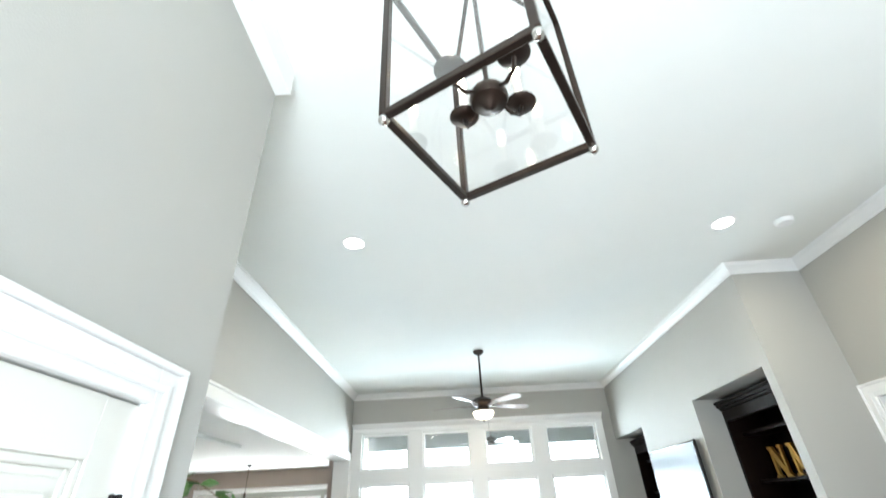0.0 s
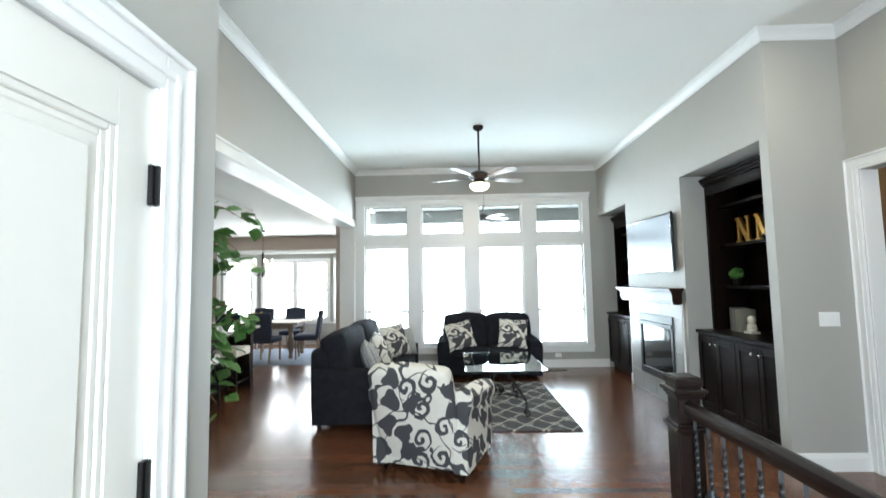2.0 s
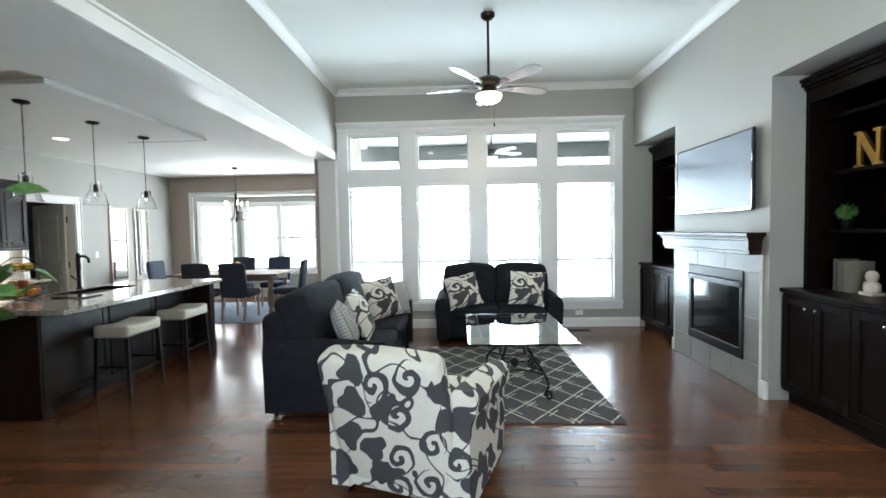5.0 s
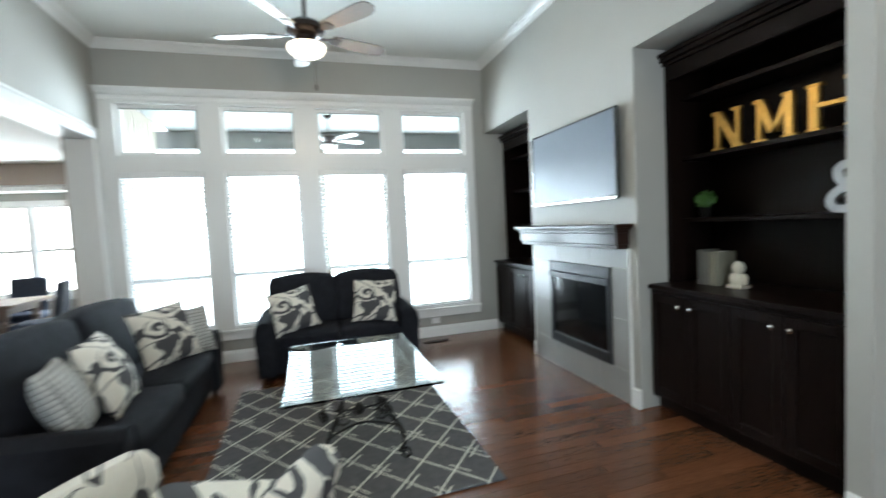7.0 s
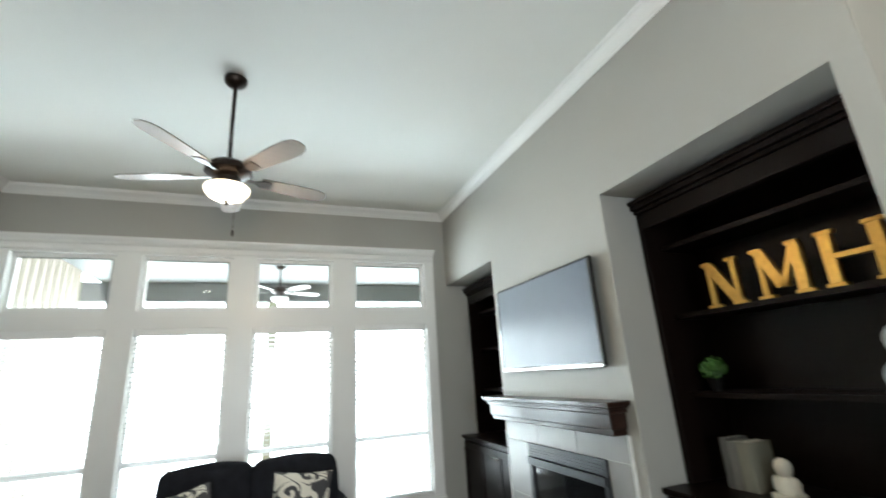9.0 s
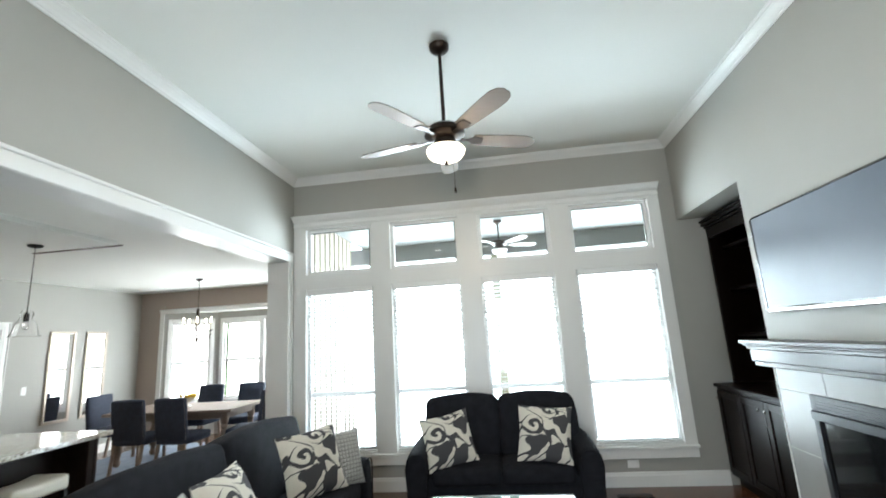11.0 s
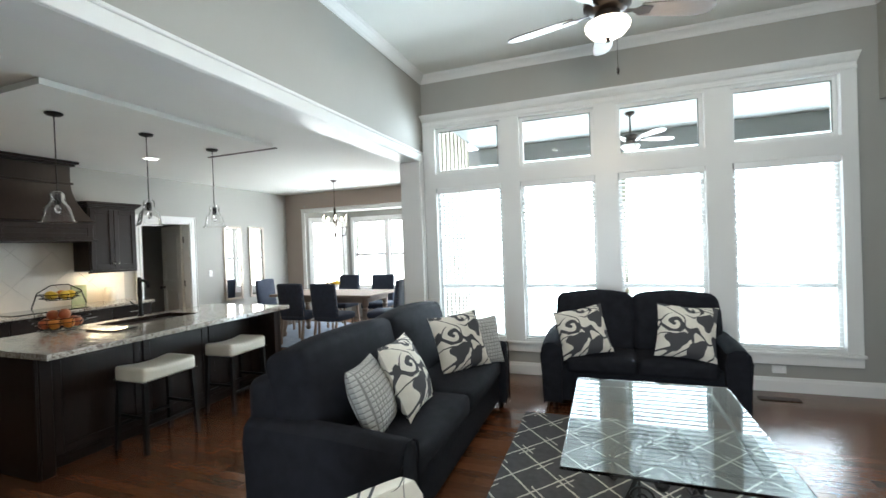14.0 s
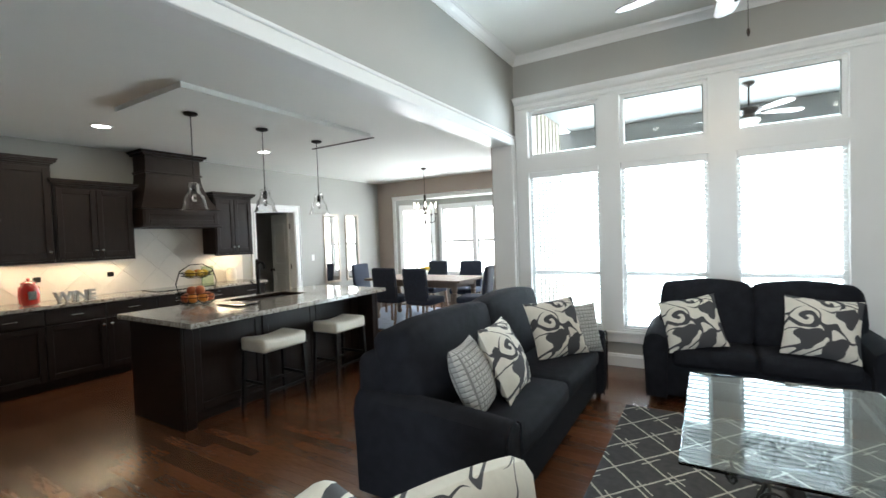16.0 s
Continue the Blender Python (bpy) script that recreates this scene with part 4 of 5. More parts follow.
def shaker_door(e, y0, y1, z0, z1, x, mat, knob_y=None, face=-1, t=.02, knob_z=None):
    """A framed cabinet door in a plane of constant x, looking to face."""
    bm = bmesh.new()
    s = .06
    a, b = x, x + face * t
    for it in ((a, b, y0, y0 + s, z0, z1), (a, b, y1 - s, y1, z0, z1), (a, b, y0 + s, y1 - s, z0, z0 + s), (a, b, y0 + s, y1 - s, z1 - s, z1)):
        box(bm, *it, bevel=.003)
    box(bm, a, x + face * t * .4, y0 + s, y1 - s, z0 + s, z1 - s)
    d = put("door", bm, mat, e)
    if knob_y is not None:
        kb = bmesh.new()
        lathe(kb, [(.007, 0), (.006, .014), (.014, .020), (.015, .028), (.008, .033), (0, .034)], m=pose(x + face * t, knob_y, knob_z if knob_z else z1 - .07, 0, 90 * face, 0), n=12)
        put("knob", kb, CHROME, d, smooth=True)
    return d


def bookcase(y0, y1, top, label, ndoors):
    e = empty("built_in_bookcase", pose(0, 0, 0), label, "bookcase", "built-in bookcases")
    y0, y1 = y0 + .004, y1 - .004
    fx, ux, bx = 4.052, 4.215, 4.636
    boxes("base_cabinet", [(fx, bx, y0, y1, .10, .93), (fx + .06, bx, y0, y1, 0, .10)], ESPRESSO, e)
    boxes("counter", [(fx - .035, bx, y0, y1, .931, .965)], ESPRESSO, e, bevel=.006)
    w = (y1 - y0 - .04) / ndoors
    for k in range(ndoors):
        a = y0 + .02 + k * w
        shaker_door(e, a + .003, a + w - .003, .13, .90, fx - .001, ESPRESSO, knob_y=(a + w - .05) if k % 2 == 0 else (a + .05))
    for q in ((y0, y0 + .04), (y1 - .04, y1)):
        boxes("side", [(ux, bx, *q, .966, top - .02)], ESPRESSO, e, bevel=.002)
    boxes("back", [(bx - .012, bx - .001, y0 + .04, y1 - .04, .966, top - .02)], ESPRESSO, e)
    for z in (1.45, 1.915, 2.36):
        boxes("shelf", [(ux + .115, bx - .012, y0 + .04, y1 - .04, z - .03, z)], ESPRESSO, e, bevel=.002)
    bm = bmesh.new()
    for x0, z0, z1 in ((.0, top - .22, top - .11), (.02, top - .11, top - .085), (.045, top - .085, top - .05), (.06, top - .05, top - .022)):
        box(bm, ux - x0, ux + .05, y0, y1, z0, z1, bevel=.004)
    put("cornice", bm, ESPRESSO, e)


bookcase(4.485, 5.82, 2.70, "espresso built-in bookcase with shelves over base cabinets", 4)
bookcase(7.44, BY, 2.68, "narrow espresso built-in bookcase beside the windows", 3)


def letters(name, text, size, m, mat, depth, label, category):
    cu = bpy.data.curves.new(name, "FONT")
    cu.body, cu.size, cu.extrude, cu.bevel_depth = text, size, depth / 2, .004
    cu.offset = .002
    tmp = bpy.data.objects.new(name, cu)
    me = bpy.data.meshes.new_from_object(tmp)
    bpy.data.objects.remove(tmp)
    me.materials.clear()
    me.materials.append(mat)
    ob = new(name, me)
    ob.matrix_basis = m
    return tagged(ob, label, category)


def serif_letter(ch, w, h):
    """A thick gilt capital with slab serifs; lies in the xz plane."""
    bm = bmesh.new()
    t, d = .055, .035
    th = t * .55

    def bar(x0, x1, z0, z1):
        box(bm, x0, x1, -d / 2, d / 2, z0, z1, bevel=.004)

    def slant(xa, za, xb, zb, k):
        prism(bm, [(xa - k / 2, -d / 2 + .001, za), (xa + k / 2, -d / 2 + .001, za), (xb + k / 2, -d / 2 + .001, zb), (xb - k / 2, -d / 2 + .001, zb)], (0, d - .002, 0))
    l, r = -w / 2 + t * .6, w / 2 - t * .6
    kl = th if ch in "NM" else t
    bar(l - kl / 2, l + kl / 2, .02, h - .02)
    bar(r - (th if ch == "N" else t) / 2, r + (th if ch == "N" else t) / 2, .02, h - .02)
    for x, zs in ((l, (0, h - .022)), (r, (0, h - .022))):
        for z in zs:
            if ch in "NM" and z > 0:
                bar(x - t * .75, x + t * .4, z, z + .022)
            else:
                bar(x - t * .75, x + t * .75, z, z + .022)
    if ch == "N":
        slant(l, h - .01, r, .01, t * 1.15)
    if ch == "M":
        slant(l, h - .01, 0, .05, t)
        slant(r, h - .01, 0, .05, th)
    if ch == "H":
        bar(l, r, h * .47, h * .47 + .03)
    return bm


for ch, y, w in (("N", 5.45, .22), ("M", 5.135, .25), ("H", 4.81, .26)):
    tagged(put("letter", serif_letter(ch, w, .275), GOLD, at=pose(4.40, y, 1.9165, 0, 0, -90)), "gold-leaf capital letter %s standing on a shelf" % ch, "letter", "gold letters")
amp = letters("ampersand", "&", .42, pose(4.42, 4.86, 1.4525, 90, 0, -90), ZINC, .04, "galvanised metal ampersand on a shelf", "letter")
for v, (a, b, c) in enumerate(((5.60, .035, .25), (5.555, .045, .235), (5.49, .07, .24))):
    bk = empty("book", pose(4.38, a, .9655), "closed hardback book standing upright", "book", "books in the bookcase")
    cov = material("book_cover", ((.10, .10, .09), (.16, .155, .14), (.22, .215, .17))[v], .7)
    boxes("cover", [(-.085, .085, -b / 2, -b / 2 + .004, 0, c), (-.085, .085, b / 2 - .004, b / 2, 0, c), (-.089, -.085, -b / 2, b / 2, 0, c)], cov, bk, bevel=.001)
    boxes("pages", [(-.084, .078, -b / 2 + .004, b / 2 - .004, .004, c - .005)], CERAMIC, bk)
bm = bmesh.new()
box(bm, -.05, .05, -.055, .055, 0, .025, bevel=.004)
lathe(bm, [(.045, .025), (.05, .05), (.04, .08), (.028, .10), (.035, .115), (.040, .14), (.033, .165), (.015, .18), (0, .182)], n=14)
lathe(bm, [(.0, .0), (.018, .01), (.02, .05), (.012, .07), (0, .075)], .0, .045, .025, 10)
lathe(bm, [(.0, .0), (.018, .01), (.02, .05), (.012, .07), (0, .075)], .0, -.045, .025, 10)
tagged(put("bookend", bm, CERAMIC, smooth=True, at=pose(4.33, 5.33, .9655)), "cream ceramic figurine bookend", "figurine", "bookends")


def leafy_ball(m, r, n, label, pot=True):
    e = empty("potted_plant", m, label, "plant")
    bm = bmesh.new()
    lathe(bm, [(.03, 0), (.045, .07), (.048, .075), (.04, .07)], n=14)
    put("pot", bm, BLACKMETAL, e, smooth=True)
    bm = bmesh.new()
    for k in range(n):
        v = Vector((random.gauss(0, 1), random.gauss(0, 1), random.gauss(0, 1))).normalized()
        c = Vector((0, 0, .13)) + v * r * random.uniform(.5, 1)
        s = random.uniform(.012, .02)
        t = v.orthogonal().normalized() * s
        u = v.cross(t).normalized() * s * .6
        w = [bm.verts.new(c - t), bm.verts.new(c + u + v * .006), bm.verts.new(c + t * 1.3), bm.verts.new(c - u + v * .006)]
        bm.faces.new(w)
    put("foliage", bm, LEAF, e, kind="stuff")


leafy_ball(pose(4.42, 5.66, 1.4505), .075, 220, "small round green plant in a dark pot on a shelf")
bm = bmesh.new()
lathe(bm, [(.05, 0), (.085, .04), (.10, .10), (.085, .17), (.045, .205), (.04, .22), (.05, .235), (.045, .235)], n=24)
tagged(put("vase", bm, TEAL, smooth=True, at=pose(4.42, 7.72, .9655)), "round teal glazed vase on the base cabinet", "vase")
bm = bmesh.new()
lathe(bm, [(.035, 0), (.035, .012), (.008, .02), (.008, .10)], n=14)
bmesh.ops.create_icosphere(bm, subdivisions=2, radius=.075, matrix=Matrix.Translation((0, 0, .17)))
for v in bm.verts:
    if v.co.z > .1:
        v.co += noise.noise_vector(v.co * 30) * .02
tagged(put("ornament", bm, OLDWOOD, at=pose(4.42, 7.80, 1.9155)), "brown twig sphere ornament on a stand", "ornament")
bm = bmesh.new()
tube(bm, [(0, .06 * math.cos(a * math.pi / 10), .075 + .06 * math.sin(a * math.pi / 10)) for a in range(21)], .012, 8)
box(bm, -.03, .03, -.035, .035, 0, .015, bevel=.003)
tagged(put("ornament", bm, CHROME, smooth=True, at=pose(4.40, 7.66, 1.4505)), "polished metal ring ornament on a shelf", "ornament")


# small fittings
def plate(m, label, w=.115, h=.115, slots=2, category="light switch", name="switch_plate"):
    e = empty(name, m, label, category)
    boxes("plate", [(-w / 2, w / 2, -.006, 0, -h / 2, h / 2)], PLASTIC, e, bevel=.002)
    n = slots
    for k in range(n):
        u = -w / 2 + w * (k + .5) / n
        boxes("toggle", [(u - .006, u + .006, -.012, -.005, -.012, .012)], PLASTIC, e, bevel=.001)


plate(pose(4.32, PY - .001, 1.19), "white three-gang switch plate on the pier", .165, .115, 3)
plate(pose(LX + .001, 3.25, 1.19, 0, 0, 90), "white two-gang switch plate beside the opening", .115, .115, 2)
plate(pose(KX + .001, 9.51, 1.18, 0, 0, 90), "white light switch on the kitchen wall", .07, .115, 1)
plate(pose(3.13, BY - .001, .215), "white wall outlet above the baseboard", .115, .075, 2, "outlet", "wall_outlet")
for y in (5.42, 6.14):
    boxp = boxes("wall_outlet", [(KX + .011, KX + .018, y - .035, y + .035, 1.14, 1.2)], BLACKMETAL, bevel=.002)
    tagged(boxp, "dark outlet cover on the tiled backsplash", "outlet", "backsplash outlets")
bm = bmesh.new()
box(bm, -.16, .16, -.05, .05, 0, .004)
for k in range(12):
    box(bm, -.15 + k * .026, -.136 + k * .026, -.04, .04, .004, .007)
tagged(put("floor_register", bm, BRONZE, at=pose(3.05, 8.45, .003)), "dark metal floor register by the windows", "vent")


def can(x, y, z, label="round recessed ceiling light, switched on"):
    e = empty("recessed_light", pose(x, y, z), label, "ceiling light", "recessed lights")
    bm = bmesh.new()
    lathe(bm, [(.098, -.001), (.098, -.006), (.080, -.010), (.078, -.006), (.078, -.001)], n=28)
    put("trim_ring", bm, PLASTIC, e, smooth=True)
    bm = bmesh.new()
    lathe(bm, [(.0, -.0025), (.076, -.0025), (.076, -.0045), (.0, -.0065)], n=24)
    put("lens", bm, CANGLOW, e, smooth=True)


for x, y in ((.58, 3.59), (3.51, 3.61)):
    can(x, y, CZ)
for x, y in ((-3.84, 5.66), (-3.77, 7.54)):
    can(x, y, KZ)
bm = bmesh.new()
lathe(bm, [(.068, 0), (.068, -.012), (.058, -.034), (.03, -.04), (0, -.041)], n=24)
tagged(put("smoke_detector", bm, PLASTIC, smooth=True, at=pose(4.0, 3.63, CZ)), "round white smoke detector on the ceiling", "smoke detector")


# ---- hall ----
def guard():
    e = empty("stair_guard", pose(2.32, 2.80, 0), "dark wood guard rail with twisted iron balusters", "railing")
    bm = bmesh.new()
    s = .056
    box(bm, -s, s, -s, s, 0, .855, bevel=.006)
    for a, z0, z1 in ((.064, .855, .868), (.072, .868, .880), (.062, .880, .893), (.050, .893, 1.00), (.056, 1.00, 1.013), (.064, 1.013, 1.028), (.074, 1.028, 1.046), (.056, 1.046, 1.058), (.060, 1.058, 1.092)):
        box(bm, -a, a, -a, a, z0, z1, bevel=.004)
    prism(bm, [(-.050, -.050, 1.0925), (.050, -.050, 1.0925), (.050, .050, 1.0925), (-.050, .050, 1.0925)], (0, 0, .006))
    put("newel_post", bm, RAILWOOD, e)
    bm = bmesh.new()
    prof = [(-.022, .865), (.022, .865), (.030, .885), (.034, .905), (.030, .925), (.012, .938), (-.012, .938), (-.030, .925), (-.034, .905), (-.030, .885)]
    prism(bm, [(x * .88, -.049, .96 + (z - .90) * .88) for x, z in prof], (0, -3.6, 0))
    put("handrail", bm, RAILWOOD, e, smooth=True)
    boxes("shoe_rail", [(-.035, .035, -3.6, -.07, 0, .03)], RAILWOOD, e, bevel=.006)
    bm = bmesh.new()
    n = 150
    rings = []
    for i in range(n + 1):
        z = .03 + .90 * i / n
        a = 52 * min(max(z, .1), .88)
        rings.append([bm.verts.new((.0088 * math.cos(a + k * math.pi / 2), .0088 * math.sin(a + k * math.pi / 2), z)) for k in range(4)])
    for a, b in zip(rings, rings[1:]):
        for k in range(4):
            bm.faces.new((a[k], a[(k + 1) % 4], b[(k + 1) % 4], b[k]))
    plain = put("baluster", bm, IRON, e, at=pose(0, -.085, 0))
    b2 = bmesh.new()
    lathe(b2, [(.012, -.045), (.014, -.03), (.026, -.015), (.028, .0), (.026, .015), (.014, .03), (.012, .045)], n=10)
    knuckle = put("knuckle", b2, IRON, e, smooth=True, at=pose(0, -.185, .63))
    for k in range(1, 35):
        o = new("baluster", plain.data)
        o.parent, o.matrix_basis = e, pose(0, -.085 - .10 * k, 0)
        if k % 3 == 1 and k > 1:
            q = new("knuckle", knuckle.data)
            q.parent, q.matrix_basis = e, pose(0, -.085 - .10 * k, .63)


guard()


def lantern():
    cx, cy, z0 = 1.455, 1.425, 2.545
    e = empty("lantern_pendant", pose(cx, cy, z0, 0, 0, -30), "dark bronze open-cage lantern with four candle lights", "pendant light")
    s, h = .185, .52
    bm = bmesh.new()
    r = .010
    for a, b in ((-1, -1), (1, -1), (1, 1), (-1, 1)):
        box(bm, a * s - r, a * s + r, b * s - r, b * s + r, 0, h, bevel=.002)
    for z in (0, h):
        for k in (-1, 1):
            box(bm, -s, s, k * s - r, k * s + r, z - r, z + r, bevel=.002)
            box(bm, k * s - r, k * s + r, -s, s, z - r, z + r, bevel=.002)
    for a, b in ((-1, -1), (1, -1), (1, 1), (-1, 1)):
        tube(bm, [(a * s, b * s, h), (a * s * .5, b * s * .5, h + .10), (0, 0, h + .20)], .007, 6)
    put("cage", bm, BRONZE, e)
    bm = bmesh.new()
    for a, b in ((-1, -1), (1, -1), (1, 1), (-1, 1)):
        bmesh.ops.create_uvsphere(bm, u_segments=10, v_segments=6, radius=.014, matrix=Matrix.Translation((a * s, b * s, -.014)))
    put("corner_ball", bm, CHROME, e, smooth=True)
    for k in (-1, 1):
        for it in ((-s + r, s - r, k * s - .0015, k * s + .0015, r, h - r), (k * s - .0015, k * s + .0015, -s + r, s - r, r, h - r)):
            g = boxes("glass_panel", [it], GLASS, e)
            g.visible_shadow = False
    bm = bmesh.new()
    tube(bm, [(0, 0, h + .19), (0, 0, CZ - z0 - .03)], .006, 8)
    lathe(bm, [(.065, CZ - z0 - .001), (.06, CZ - z0 - .02), (.02, CZ - z0 - .035)], n=20)
    tube(bm, [(0, 0, .10), (0, 0, h + .19)], .007, 8)
    put("stem", bm, BRONZE, e, smooth=True)
    bm = bmesh.new()
    lathe(bm, [(.0, .075), (.012, .08), (.02, .092), (.045, .10), (.05, .115), (.045, .135), (.02, .145)], n=18)
    for k in range(4):
        a = math.pi / 4 + k * math.pi / 2 + .3
        c, d = math.cos(a), math.sin(a)
        tube(bm, [(c * .04, d * .04, .12), (c * .07, d * .07, .10), (c * .10, d * .10, .11), (c * .11, d * .11, .145)], .006, 6)
        lathe(bm, [(.010, .145), (.035, .15), (.042, .158), (.040, .162), (.012, .16)], c * .11, d * .11, 0, 16)
    put("candle_arms", bm, BRONZE, e, smooth=True)
    for k in range(4):
        a = math.pi / 4 + k * math.pi / 2 + .3
        bm = bmesh.new()
        lathe(bm, [(.011, .162), (.011, .26)], math.cos(a) * .11, math.sin(a) * .11, 0, 10)
        put("candle_sleeve", bm, CERAMIC, e, smooth=True)
        bm = bmesh.new()
        lathe(bm, [(.006, .26), (.014, .285), (.010, .32), (.0, .345)], math.cos(a) * .11, math.sin(a) * .11, 0, 10)
        put("bulb", bm, BULB, e, smooth=True)


lantern()


def ficus():
    random.seed(11)
    e = empty("ficus_tree", pose(-.21, 2.88, 0), "tall artificial ficus with green leaves in a basket", "plant")
    bm = bmesh.new()
    lathe(bm, [(.13, 0), (.16, .15), (.17, .30), (.165, .31), (.15, .29), (0, .28)], n=20)
    put("basket", bm, OLDWOOD, e, smooth=True)
    bm = bmesh.new()
    tips = []
    for k in range(3):
        a = k * 2.1
        pts = [(.03 * math.cos(a), .03 * math.sin(a), .27)]
        for i in range(1, 9):
            pts.append((pts[-1][0] + random.uniform(-.03, .03), pts[-1][1] + random.uniform(-.03, .03), .27 + i * .243))
        tube(bm, pts, [.014 - .0012 * i for i in range(9)], 6)
        for i in range(4, 9):
            for j in range(5 if i > 4 else 2):
                az = random.uniform(0, 6.28)
                L = random.uniform(.2, .50) * (.6 if i in (4, 8) else 1)
                p0 = Vector(pts[i]).lerp(Vector(pts[i - 1]), random.random())
                ps = [p0 + Vector((math.cos(az) * L * t, math.sin(az) * L * t, .16 * t - .26 * t * t)) for t in (0, .35, .7, 1)]
                tube(bm, ps, [.005, .004, .003, .002], 5)
                for t in (.3, .45, .6, .75, .9, 1):
                    for q in range(2):
                        tips.append(p0 + Vector((math.cos(az) * L * t, math.sin(az) * L * t, .16 * t - .26 * t * t)) + Vector((random.uniform(-.05, .05), random.uniform(-.05, .05), random.uniform(-.05, .03))))
    put("branches", bm, BARK, e, smooth=True)
    bm = bmesh.new()
    for p in tips:
        L, W = random.uniform(.075, .125), random.uniform(.027, .042)
        m = Matrix.Translation(p) @ Euler((random.uniform(-.9, .3), random.uniform(-.6, .6), random.uniform(0, 6.28))).to_matrix().to_4x4()
        c = [(0, 0, 0), (.5 * W, .25 * L, .004), (W, .5 * L, .0), (.55 * W, .8 * L, -.006), (0, L, -.018), (-.55 * W, .8 * L, -.006), (-W, .5 * L, 0), (-.5 * W, .25 * L, .004)]
        vs = [bm.verts.new(m @ Vector(q)) for q in c]
        mid = [bm.verts.new(m @ Vector((0, k * L, -.008))) for k in (.25, .5, .8)]
        v0, v4 = vs[0], vs[4]
        right = vs[1:4]
        left = [vs[7], vs[6], vs[5]]
        for side, flip in ((right, False), (left, True)):
            fs = [(v0, side[0], mid[0]), (mid[0], side[0], side[1], mid[1]), (mid[1], side[1], side[2], mid[2]), (mid[2], side[2], v4)]
            for f in fs:
                bm.faces.new(f[::-1] if flip else f)
    put("leaves", bm, LEAF, e, kind="stuff")


ficus()

# picture and vent in the side room
pic = empty("canvas_picture", pose(6.119, 4.42, 1.66, 0, 0, -90), "brown and teal canvas picture on a tan wall", "picture")
boxes("canvas", [(-.55, .55, -.03, 0, -.50, .48)], material("canvas_print", (.50, .42, .33), .8, second=(.10, .07, .05), scale=4), pic, bevel=.004)
DARKPAINT = material("dark_paint", (.05, .04, .035), .8)
for a, b, c, d in ((-.30, -.20, -.38, .05), (-.12, -.02, -.40, .02), (.30, .45, -.4, .1)):
    boxes("paint_block", [(a, b, -.034, -.0305, c, d)], DARKPAINT, pic)
boxes("paint_block", [(.02, .16, -.036, -.0305, -.38, -.02)], material("teal_paint", (.05, .28, .24), .8), pic)
vent = empty("return_vent", pose(6.119, 4.45, 2.63, 0, 0, -90), "white louvred return-air vent high on the wall", "vent")
boxes("frame", [(-.33, .33, -.012, 0, -.11, -.08), (-.33, .33, -.012, 0, .08, .11), (-.33, -.30, -.012, 0, -.08, .08), (.30, .33, -.012, 0, -.08, .08)] + [(-.155 + k * .15, -.145 + k * .15, -.012, 0, -.08, .08) for k in range(3)], TRIM, vent, bevel=.002)
boxes("louvre", [(-.30, .30, -.008, -.002, -.075 + k * .018, -.066 + k * .018) for k in range(9)], TRIM, vent)


# ---- kitchen ----
def upper(y0, y1, z0, z1, doors, label, depth=.35):
    e = empty("wall_cabinet", pose(KX, 0, 0), label, "cabinet", "kitchen wall cabinets")
    boxes("body", [(.002, depth - .02, y0, y1, z0, z1)], KITWOOD, e, bevel=.002)
    w = (y1 - y0 - .03) / doors
    for k in range(doors):
        a = y0 + .015 + k * w
        shaker_door(e, a + .002, a + w - .002, z0 + .02, z1 - .02, depth - .0195, KITWOOD, knob_y=(a + w - .035) if k % 2 == 0 else a + .035, face=1, knob_z=z0 + .09)
    bm = bmesh.new()
    for d, a, b in ((.0, 0, .02), (.02, .02, .04), (.045, .04, .065), (.055, .065, .08)):
        box(bm, .003, depth + d, y0 - d * .9, y1 + d * .9, z1 + a + .0005, z1 + b, bevel=.003)
    put("cornice", bm, KITWOOD, e)
    boxes("light_rail", [(depth - .05, depth - .02, y0, y1, z0 - .03, z0 - .001)], KITWOOD, e, bevel=.003)
    return e


upper(4.55, 5.50, 1.39, 2.44, 1, "tall dark wood wall cabinet over the counter")
upper(5.51, 6.30, 1.39, 2.22, 2, "two-door dark wood wall cabinet by the hood")
upper(7.36, 7.98, 1.36, 2.20, 2, "two-door dark wood wall cabinet by the doorway")
hood = empty("range_hood", pose(KX, 6.83, 0), "dark wood range hood with flared chimney", "range hood")
boxes("apron", [(.002, .50, -.50, .50, 1.77, 1.99)], KITWOOD, hood, bevel=.004)
shaker_door(hood, -.48, .48, 1.79, 1.97, .4995, KITWOOD, face=1, t=.012)
boxes("ledge", [(.002, .535, -.53, .53, 1.75, 1.7695), (.002, .525, -.52, .52, 1.9905, 2.01)], KITWOOD, hood, bevel=.004)
bm = bmesh.new()
prev = None
for k in range(7):
    t = k / 6
    f = (1 - t) ** 1.8
    hw, dp, z = .36 + .14 * f, .32 + .17 * f, 2.011 + .46 * t
    ring = [bm.verts.new(p) for p in ((.002, -hw, z), (dp, -hw, z), (dp, hw, z), (.002, hw, z))]
    if prev:
        for j in range(4):
            bm.faces.new((prev[j], prev[(j + 1) % 4], ring[(j + 1) % 4], ring[j]))
    prev = ring
bm.faces.new(prev)
put("flare", bm, KITWOOD, hood, smooth=True)
